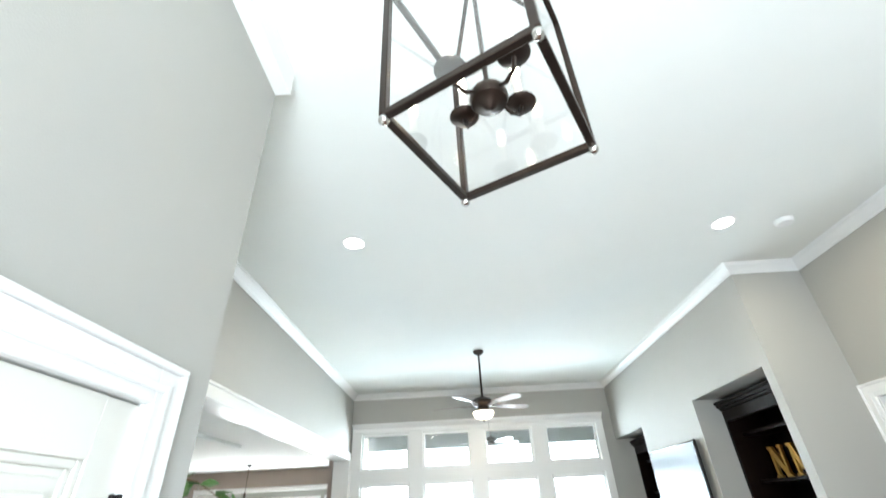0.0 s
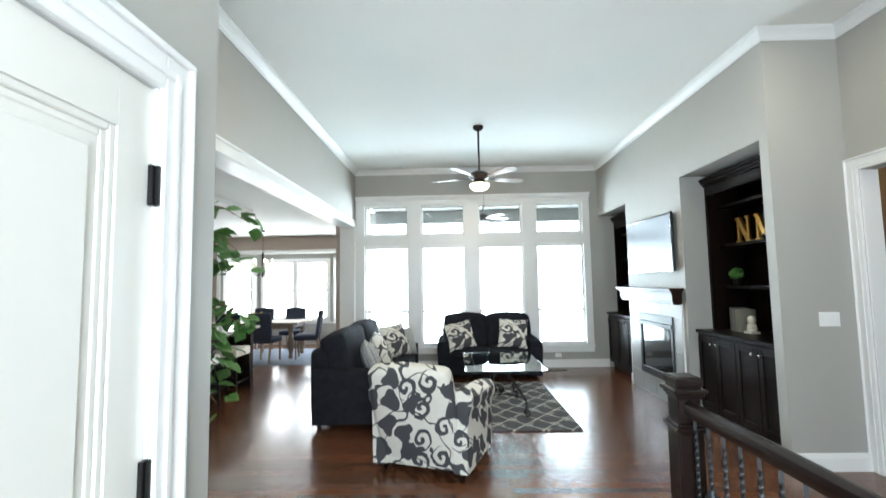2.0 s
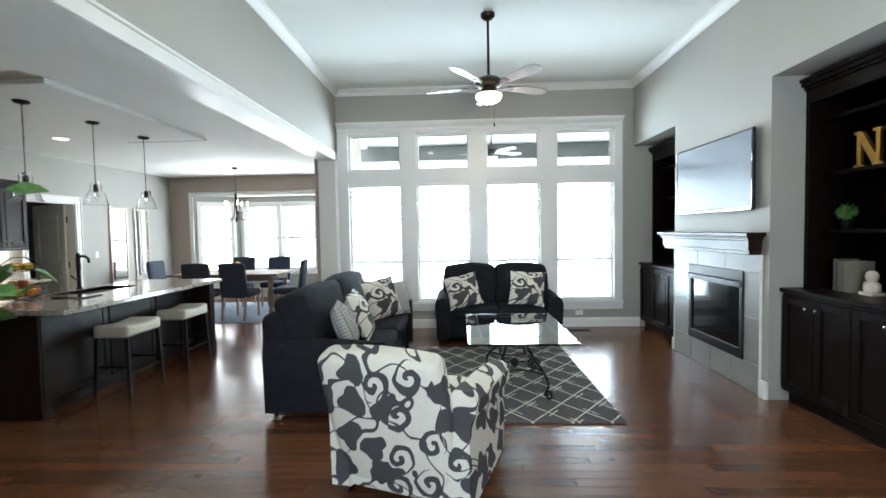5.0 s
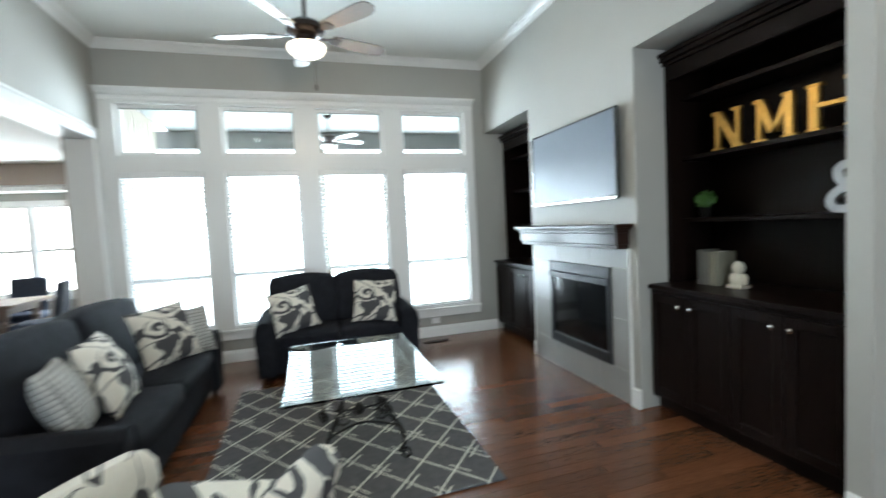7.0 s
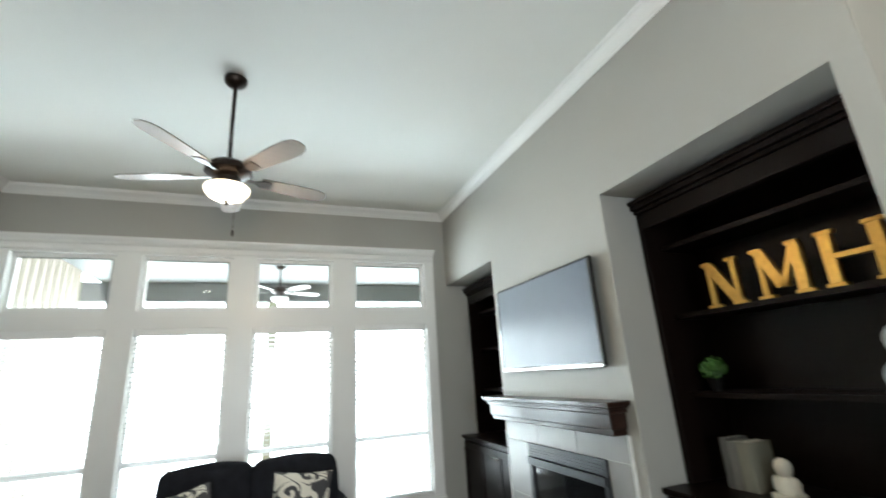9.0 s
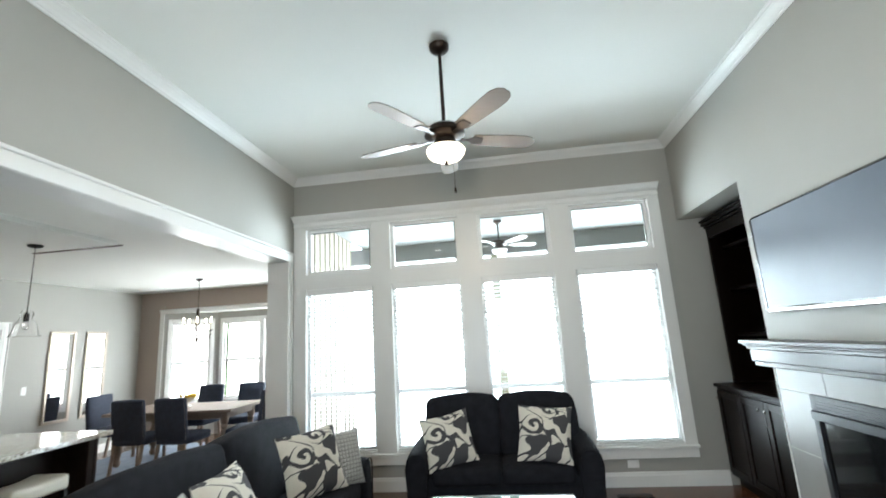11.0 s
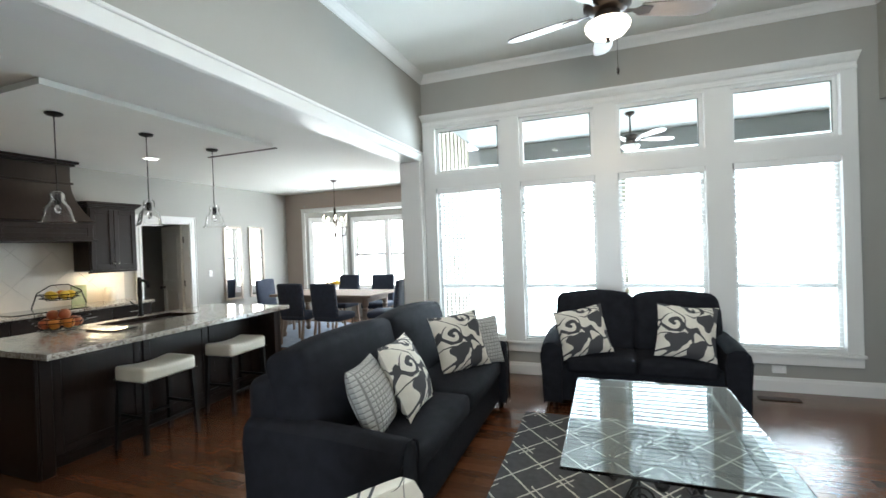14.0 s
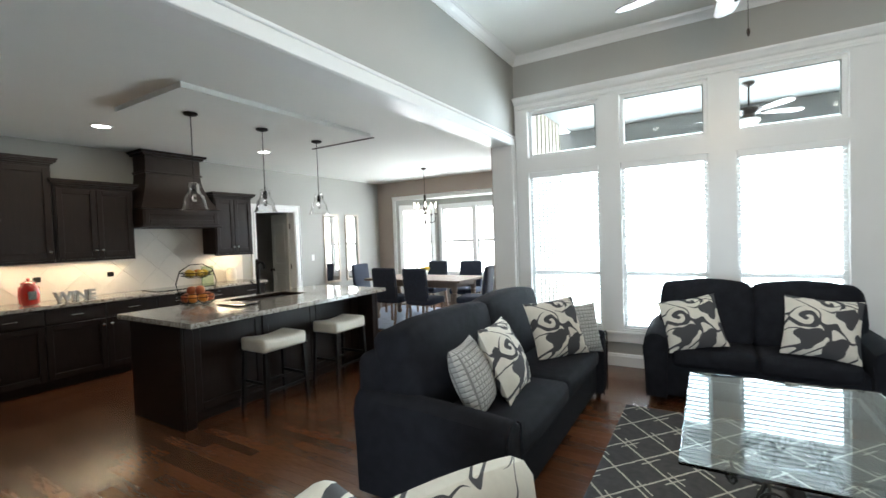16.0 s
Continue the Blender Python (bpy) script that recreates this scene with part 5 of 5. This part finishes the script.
boxes("chimney", [(.002, .32, -.36, .36, 2.472, KZ - .065), (.002, .34, -.38, .38, 2.472, 2.50), (.002, .36, -.40, .40, KZ - .064, KZ - .035), (.002, .39, -.43, .43, KZ - .0345, KZ - .004)], KITWOOD, hood, bevel=.004)


def base_run(y0, y1, doors, label):
    e = empty("base_cabinet", pose(KX, 0, 0), label, "cabinet", "kitchen base cabinets")
    boxes("body", [(.002, .58, y0, y1, .10, .88), (.002, .51, y0, y1, 0, .10)], KITWOOD, e)
    w = (y1 - y0) / doors
    for k in range(doors):
        a = y0 + k * w
        d = shaker_door(e, a + .004, a + w - .004, .12, .70, .5805, KITWOOD, knob_y=(a + w - .04) if k % 2 == 0 else a + .04, face=1)
        boxes("drawer", [(.5805, .6, a + .004, a + w - .004, .715, .865)], KITWOOD, e, bevel=.004)
        bm = bmesh.new()
        tube(bm, [(.60, a + w / 2 - .06, .79), (.622, a + w / 2 - .055, .79), (.622, a + w / 2 + .055, .79), (.60, a + w / 2 + .06, .79)], .005, 6)
        put("pull", bm, CHROME, e, smooth=True)


base_run(2.6, 4.2, 3, "dark wood base cabinets with drawers")
base_run(4.2, 6.4, 4, "dark wood base cabinets with drawers")
base_run(6.4, 7.98, 3, "dark wood base cabinets below the cooktop")
ct = boxes("countertop", [(KX + .002, KX + .63, 2.6, 8.0, .881, .92)], GRANITE, bevel=.006)
tagged(ct, "polished speckled granite counter along the wall", "countertop")
ck = boxes("cooktop", [(KX + .08, KX + .56, 6.45, 7.2, .9205, .928)], BLACKGLASS, bevel=.003)
tagged(ck, "black glass cooktop set in the granite counter", "cooktop")


def clip_poly(poly, ax, v, keep_less):
    out = []
    for i in range(len(poly)):
        p, q = poly[i], poly[(i + 1) % len(poly)]
        ip, iq = ((p[ax] <= v), (q[ax] <= v)) if keep_less else ((p[ax] >= v), (q[ax] >= v))
        if ip:
            out.append(p)
        if ip != iq:
            t = (v - p[ax]) / (q[ax] - p[ax])
            out.append((p[0] + t * (q[0] - p[0]), p[1] + t * (q[1] - p[1])))
    return out


splash = boxes("backsplash", [(KX + .001, KX + .004, 2.6, 8.0, .922, 1.358), (KX + .001, KX + .004, 6.30, 7.36, 1.358, 1.745)], GROUT, kind=S)
ts = .42
for i in range(-1, 22):
    for j in range(-2, 4):
        for off in (0, 1):
            cy, cz = 2.5 + (i + off * .5) * ts, 1.0 + (j + off * .5) * ts
            hh = ts / 2 - .003
            for (ya, yb, za, zb) in ((2.6, 8.0, .924, 1.356), (6.30, 7.36, 1.3575, 1.744)):
                q = [(cy - hh, cz), (cy, cz - hh), (cy + hh, cz), (cy, cz + hh)]
                for ax, v, kl in ((0, ya, False), (0, yb, True), (1, za, False), (1, zb, True)):
                    q = clip_poly(q, ax, v, kl) if len(q) > 2 else q
                if len(q) < 3:
                    continue
                ar = abs(sum(q[k][0] * q[(k + 1) % len(q)][1] - q[(k + 1) % len(q)][0] * q[k][1] for k in range(len(q)))) / 2
                if ar < .0006:
                    continue
                bm = bmesh.new()
                prism(bm, [(KX + .0042, y, z) for y, z in q], (.004, 0, 0))
                put("tile", bm, SPLASH, splash)

# island
isl = empty("kitchen_island", pose(0, 0, 0), "dark wood kitchen island with a granite top", "island")
boxes("body", [(-2.90, -2.16, 5.46, 7.56, .10, .878), (-2.84, -2.22, 5.50, 7.52, 0, .10)], KITWOOD, isl, bevel=.003)
for it in ((-2.93, -2.10, 5.435, 5.458, 0, .878), (-2.90, -1.88, 7.562, 7.60, 0, .878)):
    boxes("end_panel", [it], KITWOOD, isl, bevel=.004)
for it in ((-1.99, -1.88, 7.50, 7.5615, 0, .878), (-2.1575, -2.10, 5.46, 5.54, 0, .878)):
    boxes("corner_post", [it], KITWOOD, isl, bevel=.004)
boxes("plinth", [(-2.00, -1.87, 7.49, 7.61, 0, .13)], KITWOOD, isl, bevel=.004)
for a, b in ((5.56, 6.2), (6.22, 6.86), (6.88, 7.48)):
    shaker_door(isl, a, b, .12, .86, -2.1595, KITWOOD, face=1, t=.015)
boxes("top", [(-2.97, -1.80, 5.36, 6.25, .879, .919), (-2.97, -1.80, 7.02, 7.66, .879, .919), (-2.97, -2.86, 6.25, 7.02, .879, .919), (-2.42, -1.80, 6.25, 7.02, .879, .919)], GRANITE, isl)
boxes("sink", [(-2.86, -2.42, 6.25, 7.02, .70, .71), (-2.86, -2.855, 6.25, 7.02, .71, .914), (-2.425, -2.42, 6.25, 7.02, .71, .914), (-2.855, -2.425, 6.25, 6.255, .71, .914), (-2.855, -2.425, 7.015, 7.02, .71, .914)], BRONZE, isl)
fau = empty("faucet", pose(-2.50, 6.80, .9195), "tall black pull-down kitchen faucet", "faucet")
fau.matrix_basis = pose(-2.91, 6.74, .9195, 0, 0, 180)
bm = bmesh.new()
lathe(bm, [(.03, 0), (.03, .012), (.02, .02), (.018, .18), (.014, .19)], n=16)
lathe(bm, [(.018, .17), (.020, .20), (.024, .215), (.022, .30), (.019, .385), (.013, .40)], n=16)
tube(bm, [(0, 0, .34), (-.04, 0, .365), (-.09, 0, .36), (-.12, 0, .33), (-.125, 0, .29)], .014, 10)
put("spout", bm, BLACKMETAL, fau, smooth=True)
bm = bmesh.new()
tube(bm, [(0, .015, .10), (0, .06, .12), (.0, .10, .16)], .007, 8)
put("lever", bm, BLACKMETAL, fau, smooth=True)


def stool(m):
    e = empty("bar_stool", m, "backless stool with cream leather saddle seat and black legs", "stool", "stools at the island")
    bm = bmesh.new()
    soft_box(bm, 0, 0, .605, .34, .47, .115, .035, .0)
    for v in bm.verts:
        if v.co.z > .60:
            v.co.z += .028 * (abs(v.co.y) / .235) ** 2 - .012
    put("seat", bm, LEATHER, e, smooth=True)
    bm = bmesh.new()
    for k in range(17):
        y = -.228 + .456 * k / 16
        for x in (-.172, .172):
            bmesh.ops.create_icosphere(bm, subdivisions=1, radius=.006, matrix=Matrix.Translation((x, y, .562)))
    for k in range(13):
        x = -.162 + .324 * k / 12
        for y in (-.237, .237):
            bmesh.ops.create_icosphere(bm, subdivisions=1, radius=.006, matrix=Matrix.Translation((x, y, .562)))
    put("nailheads", bm, CHROME, e)
    for sx in (-1, 1):
        for sy in (-1, 1):
            bm = bmesh.new()
            prism(bm, [(sx * .165 + a * .016, sy * .225 + b * .016, 0) for a, b in ((-1, -1), (1, -1), (1, 1), (-1, 1))], (-sx * .02, -sy * .02, .55))
            put("leg", bm, BLACKMETAL, e)
    boxes("stretcher", [(-.16, -.14, -.21, .21, .19, .215), (.14, .16, -.21, .21, .19, .215), (-.15, .15, -.21, -.19, .26, .285), (-.15, .15, .19, .21, .26, .285)], BLACKMETAL, e, bevel=.002)
    return e


st = stool(pose(-1.92, 6.17, 0))
copy_thing(st, pose(-1.90, 6.98, 0, 0, 0, 2))


def pendant(m):
    e = empty("pendant_lamp", m, "clear glass bell pendant on a black rod", "pendant light", "island pendants")
    bm = bmesh.new()
    lathe(bm, [(.062, -.001), (.062, -.012), (.05, -.022), (.012, -.028), (.004, -.035), (.004, -.66), (.012, -.665), (.022, -.68), (.022, -.745), (.015, -.75)], n=20)
    put("rod", bm, BLACKMETAL, e, smooth=True)
    bm = bmesh.new()
    prof = [(.026, -.640), (.044, -.655), (.052, -.682), (.046, -.71), (.056, -.735), (.084, -.775), (.096, -.835), (.106, -.875), (.124, -.892)]
    rings = []
    for off in (0, .005):
        rings.append([[bm.verts.new(((r - off) * math.cos(2 * math.pi * k / 24), (r - off) * math.sin(2 * math.pi * k / 24), z)) for k in range(24)] for r, z in prof])
    for rs in rings:
        for a, b in zip(rs, rs[1:]):
            for k in range(24):
                bm.faces.new((a[k], a[(k + 1) % 24], b[(k + 1) % 24], b[k]))
    for end in (0, -1):
        for k in range(24):
            bm.faces.new((rings[0][end][k], rings[0][end][(k + 1) % 24], rings[1][end][(k + 1) % 24], rings[1][end][k]))
    g = put("glass_shade", bm, GLASS, e, smooth=True)
    g.visible_shadow = False
    bm = bmesh.new()
    lathe(bm, [(.011, -.75), (.019, -.775), (.021, -.80), (.012, -.822), (.0, -.828)], n=14)
    put("bulb", bm, GLASS, e, smooth=True)
    return e


pn = pendant(pose(-2.57, 5.87, KZ - .045))
copy_thing(pn, pose(-2.57, 6.63, KZ - .045))
copy_thing(pn, pose(-2.58, 7.40, KZ - .045))

# fruit stand, jar, letters, small pictures
fr = empty("fruit_stand", pose(-2.80, 5.98, .9195) @ Matrix.Diagonal((1.25, 1.25, 1.2, 1)), "two-tier wire fruit stand on the island", "fruit stand")
bm = bmesh.new()
for r, z in ((.145, .07), (.16, .10), (.12, .015), (.105, .24), (.12, .265)):
    tube(bm, [(r * math.cos(a * math.pi / 14), r * math.sin(a * math.pi / 14), z) for a in range(29)], .003, 5)
for k in range(12):
    a = k * math.pi / 6
    tube(bm, [(.02 * math.cos(a), .02 * math.sin(a), .012), (.10 * math.cos(a), .10 * math.sin(a), .015), (.14 * math.cos(a), .14 * math.sin(a), .10)], .002, 4)
    tube(bm, [(.02 * math.cos(a), .02 * math.sin(a), .22), (.07 * math.cos(a), .07 * math.sin(a), .223), (.10 * math.cos(a), .10 * math.sin(a), .265)], .002, 4)
tube(bm, [(.0, -.14, .10), (.0, -.16, .18), (.0, -.13, .28), (0, -.05, .33), (0, .05, .33), (0, .13, .28), (0, .16, .18), (0, .14, .10)], .004, 6)
put("wire_frame", bm, BLACKMETAL, fr, smooth=True)
random.seed(3)
FR = {"apple": material("apple_skin", (.40, .03, .03), .3, second=(.45, .20, .05), scale=12), "lemon": material("lemon_skin", (.75, .50, .04), .45, bump=.4, bscale=200), "orange": material("orange_skin", (.70, .24, .03), .45, bump=.4, bscale=200)}


def fruit(kind, x, y, z, r):
    bm = bmesh.new()
    if kind == "lemon":
        lathe(bm, [(0, -1.35), (.2, -1.2), (.75, -.75), (1, 0), (.75, .75), (.2, 1.2), (0, 1.35)], n=14, m=pose(0, 0, 0, 90, 0, random.uniform(0, 180)) @ Matrix.Diagonal((r, r, r, 1)))
    else:
        lathe(bm, [(0, -.82), (.25, -.92), (.7, -.72), (.98, -.1), (.9, .45), (.55, .85), (.2, .9), (.03, .72)], n=14, m=Matrix.Diagonal((r, r, r, 1)))
    tagged(put(kind, bm, FR[kind], smooth=True, at=pose(-2.80 + x * 1.25, 5.98 + y * 1.25, .9195 + z * 1.2) @ Matrix.Scale(1.25, 4)), "ripe %s in the fruit stand" % kind, kind, "fruit")


for k in range(7):
    a = k * 2 * math.pi / 7
    fruit("apple" if k % 3 else "orange", .085 * math.cos(a), .085 * math.sin(a), .062, .036)
for k in range(3):
    fruit("apple", .04 * math.cos(k * 2.1), .04 * math.sin(k * 2.1), .118, .036)
for k in range(5):
    a = k * 2 * math.pi / 5
    fruit("lemon" if k != 2 else "orange", .055 * math.cos(a), .055 * math.sin(a), .258, .030)
jar = empty("canister", pose(-4.78, 5.27, .9205), "glossy red kitchen canister with a lid", "canister")
bm = bmesh.new()
lathe(bm, [(.07, 0), (.088, .02), (.092, .10), (.085, .19), (.065, .215), (.06, .225)], n=20)
put("body", bm, RED, jar, smooth=True)
bm = bmesh.new()
lathe(bm, [(.068, .226), (.06, .245), (.03, .258), (.012, .262), (.018, .285), (0, .292)], n=16)
put("lid", bm, RED, jar, smooth=True)
boxes("label_band", [(.088, .0935, -.03, .035, .06, .15)], CHROME, jar)
letters("word_sign", "WINE", .15, pose(-4.72, 5.46, .9225, 90, 0, 90), ZINC, .03, "grey metal letters spelling WINE on the counter", "sign")
pf = empty("small_picture", pose(-4.97, 7.35, .921), "small green picture leaning on the backsplash", "picture", "counter pictures")
boxes("board", [(0, .012, -.09, .09, 0, .26)], material("green_card", (.20, .28, .14), .7, second=(.42, .44, .28), scale=14), pf, bevel=.002)
pf2 = empty("small_picture", pose(-4.97, 7.74, .921), "glass jar of shells on the counter", "jar", "counter pictures")
bm = bmesh.new()
lathe(bm, [(.06, 0), (.075, .03), (.075, .15), (.06, .18), (.06, .20)], n=18)
put("body", bm, CERAMIC, pf2, smooth=True)
tr = boxes("cutting_board", [(-2.55, -2.20, 6.02, 6.22, .9205, .932)], BLACKGLASS, bevel=.004)
tagged(tr, "dark glossy tray lying beside the sink", "tray")

for y0, y1 in ((9.80, 10.23), (10.41, 10.82)):
    e = empty("wall_mirror", pose(KX, (y0 + y1) / 2, 1.34), "tall mirror in a slim champagne frame", "mirror", "dining mirrors")
    w, h = (y1 - y0) / 2, .70
    boxes("frame", [(.002, .028, -w, -w + .045, -h, h), (.002, .028, w - .045, w, -h, h), (.002, .028, -w + .045, w - .045, -h, -h + .045), (.002, .028, -w + .045, w - .045, h - .045, h)], material("champagne_frame", (.55, .48, .40), .4, metal=.5), e, bevel=.006)
    boxes("mirror_glass", [(.004, .012, -w + .04, w - .04, -h + .04, h - .04)], MIRROR, e)

# ---- dining ----
dr = boxes("dining_rug", [(-4.55, -1.35, 9.2, 11.35, .003, .013)], DRUG, bevel=.003)
tagged(dr, "blue-grey patterned rug under the dining table", "rug")


def dining_table():
    e = empty("dining_table", pose(-2.99, 10.25, .0135), "weathered wood dining table with turned legs", "table")
    bm = bmesh.new()
    for k in range(6):
        box(bm, -1.02, 1.02, -.48 + k * .16 + .001, -.48 + (k + 1) * .16 - .001, .715, .755, bevel=.003)
    put("top", bm, OLDWOOD, e)
    boxes("apron", [(-.86, .86, -.38, -.355, .62, .714), (-.86, .86, .355, .38, .62, .714), (-.88, -.855, -.355, .355, .62, .714), (.855, .88, -.355, .355, .62, .714)], OLDWOOD, e)
    for sx in (-1, 1):
        for sy in (-1, 1):
            bm = bmesh.new()
            lathe(bm, [(.03, 0), (.045, .03), (.05, .06), (.035, .09), (.04, .12), (.062, .22), (.066, .30), (.05, .42), (.036, .48), (.05, .50), (.05, .52), (.038, .54), (.055, .58), (.055, .714)], sx * .84, sy * .34, 0, 16)
            put("leg", bm, OLDWOOD, e, smooth=True)


dining_table()


def dining_chair(m):
    """Faces +y."""
    e = empty("dining_chair", m, "navy upholstered dining chair with wooden legs", "chair", "chairs round the dining table")
    bm = bmesh.new()
    soft_box(bm, 0, .02, .44, .48, .48, .11, .035, .012)
    put("seat", bm, NAVY, e, smooth=True)
    bm = bmesh.new()
    soft_box(bm, 0, 0, 0, .47, .07, .54, .03, .006, m=pose(0, -.235, .72, 7))
    put("backrest", bm, NAVY, e, smooth=True)
    bm = bmesh.new()
    for k in range(22):
        for x in (-.232, .232):
            bmesh.ops.create_icosphere(bm, subdivisions=1, radius=.006, matrix=pose(0, -.235, .72, 7) @ Matrix.Translation((x, -.028, -.25 + .5 * k / 21)))
    put("nailheads", bm, CHROME, e)
    for sx in (-1, 1):
        for sy, dy in ((-.20, -.07), (.22, 0)):
            bm = bmesh.new()
            prism(bm, [(sx * .20 + a * .016, sy + dy + b * .016, 0) for a, b in ((-1, -1), (1, -1), (1, 1), (-1, 1))], (0, -dy, .40))
            put("leg", bm, OLDWOOD, e)
    return e


ch = dining_chair(pose(-3.22, 9.62, .0135, 0, 0, 2))
for x, y, a in ((-2.55, 9.60, -3), (-3.30, 10.98, 178), (-2.52, 11.0, 183), (-4.30, 10.28, -88), (-1.82, 10.02, 100)):
    copy_thing(ch, pose(x, y, .0135, 0, 0, a))
bm = bmesh.new()
lathe(bm, [(.05, 0), (.055, .01), (.015, .03), (.015, .07), (.09, .11), (.12, .14), (.115, .14), (.08, .115), (0, .09)], n=20)
bw = empty("pedestal_bowl", pose(-3.0, 10.25, .769), "pale pedestal bowl with flowers on the dining table", "bowl")
put("bowl", bm, CERAMIC, bw, smooth=True)
bm = bmesh.new()
for k in range(14):
    bmesh.ops.create_icosphere(bm, subdivisions=1, radius=random.uniform(.02, .035), matrix=Matrix.Translation((random.uniform(-.08, .08), random.uniform(-.08, .08), random.uniform(.13, .18))))
put("flowers", bm, FR["lemon"], bw)


def chandelier():
    cx, cy = -2.94, 10.3
    e = empty("chandelier", pose(cx, cy, KZ) @ Matrix.Diagonal((.9, .9, 1.2, 1)), "bronze dining chandelier with scrolled arms and candles", "chandelier")
    bm = bmesh.new()
    lathe(bm, [(.06, -.001), (.06, -.015), (.02, -.03), (.005, -.035), (.005, -.40), (.02, -.41), (.028, -.46), (.012, -.50), (.012, -.78), (.03, -.82), (.018, -.86), (.0, -.88)], n=16)
    put("stem", bm, BRONZE, e, smooth=True)
    for k in range(5):
        a = k * 2 * math.pi / 5 + .3
        c, d = math.cos(a), math.sin(a)
        bm = bmesh.new()
        tube(bm, [(c * r, d * r, z) for r, z in ((.01, -.47), (.03, -.56), (.035, -.66), (.06, -.78), (.13, -.84), (.20, -.82), (.225, -.76), (.225, -.71))], .007, 6)
        lathe(bm, [(.008, -.715), (.03, -.71), (.034, -.70), (.01, -.698)], c * .225, d * .225, 0, 12)
        put("arm", bm, BRONZE, e, smooth=True)
        bm = bmesh.new()
        lathe(bm, [(.010, -.697), (.010, -.60)], c * .225, d * .225, 0, 8)
        put("candle_sleeve", bm, CERAMIC, e, smooth=True)
        bm = bmesh.new()
        lathe(bm, [(.006, -.60), (.013, -.575), (.008, -.545), (0, -.525)], c * .225, d * .225, 0, 8)
        put("bulb", bm, BULB, e, smooth=True)


chandelier()

# ---- floor boards ----
fl = boxes("floor", [(KX - 1.8, 7.0, -1.45, 12.4, -.12, -.012)], ESPRESSO, kind=S)
X0, X1, Y0, Y1 = KX - 1.75, 6.75, -1.4, DY + .75
shared = {}
rest = bmesh.new()
row = int(math.floor(Y0 / PLANK_W))
while row * PLANK_W < Y1:
    ya = row * PLANK_W
    shift = ((row * .377) % 1) * PLANK_L
    k = int(math.floor((X0 - shift) / PLANK_L))
    while k * PLANK_L + shift < X1:
        a = k * PLANK_L + shift
        near = 2.1 < ya < 6.4 and -.5 < a + PLANK_L / 2 < 3.9
        if near:
            if "plank" not in shared:
                b = bmesh.new()
                box(b, .0006, PLANK_L - .0006, .0006, PLANK_W - .0006, -.012, 0, bevel=.0009)
                me = bpy.data.meshes.new("plank")
                b.to_mesh(me)
                b.free()
                me.materials.append(OAK)
                shared["plank"] = me
            o = new("plank", shared["plank"])
            o.parent = fl
            o.matrix_basis = pose(a, ya, 0)
        else:
            vs = [rest.verts.new((a + u, ya + v, z)) for u, v, z in ((.0006, .0006, 0), (PLANK_L - .0006, .0006, 0), (PLANK_L - .0006, PLANK_W - .0006, 0), (.0006, PLANK_W - .0006, 0))]
            rest.faces.new(vs)
            lo = [rest.verts.new((v.co.x, v.co.y, -.011)) for v in vs]
            for q in range(4):
                rest.faces.new((vs[q], lo[q], lo[(q + 1) % 4], vs[(q + 1) % 4]))
        k += 1
    row += 1
put("plank_field", rest, OAK, fl, kind="stuff")
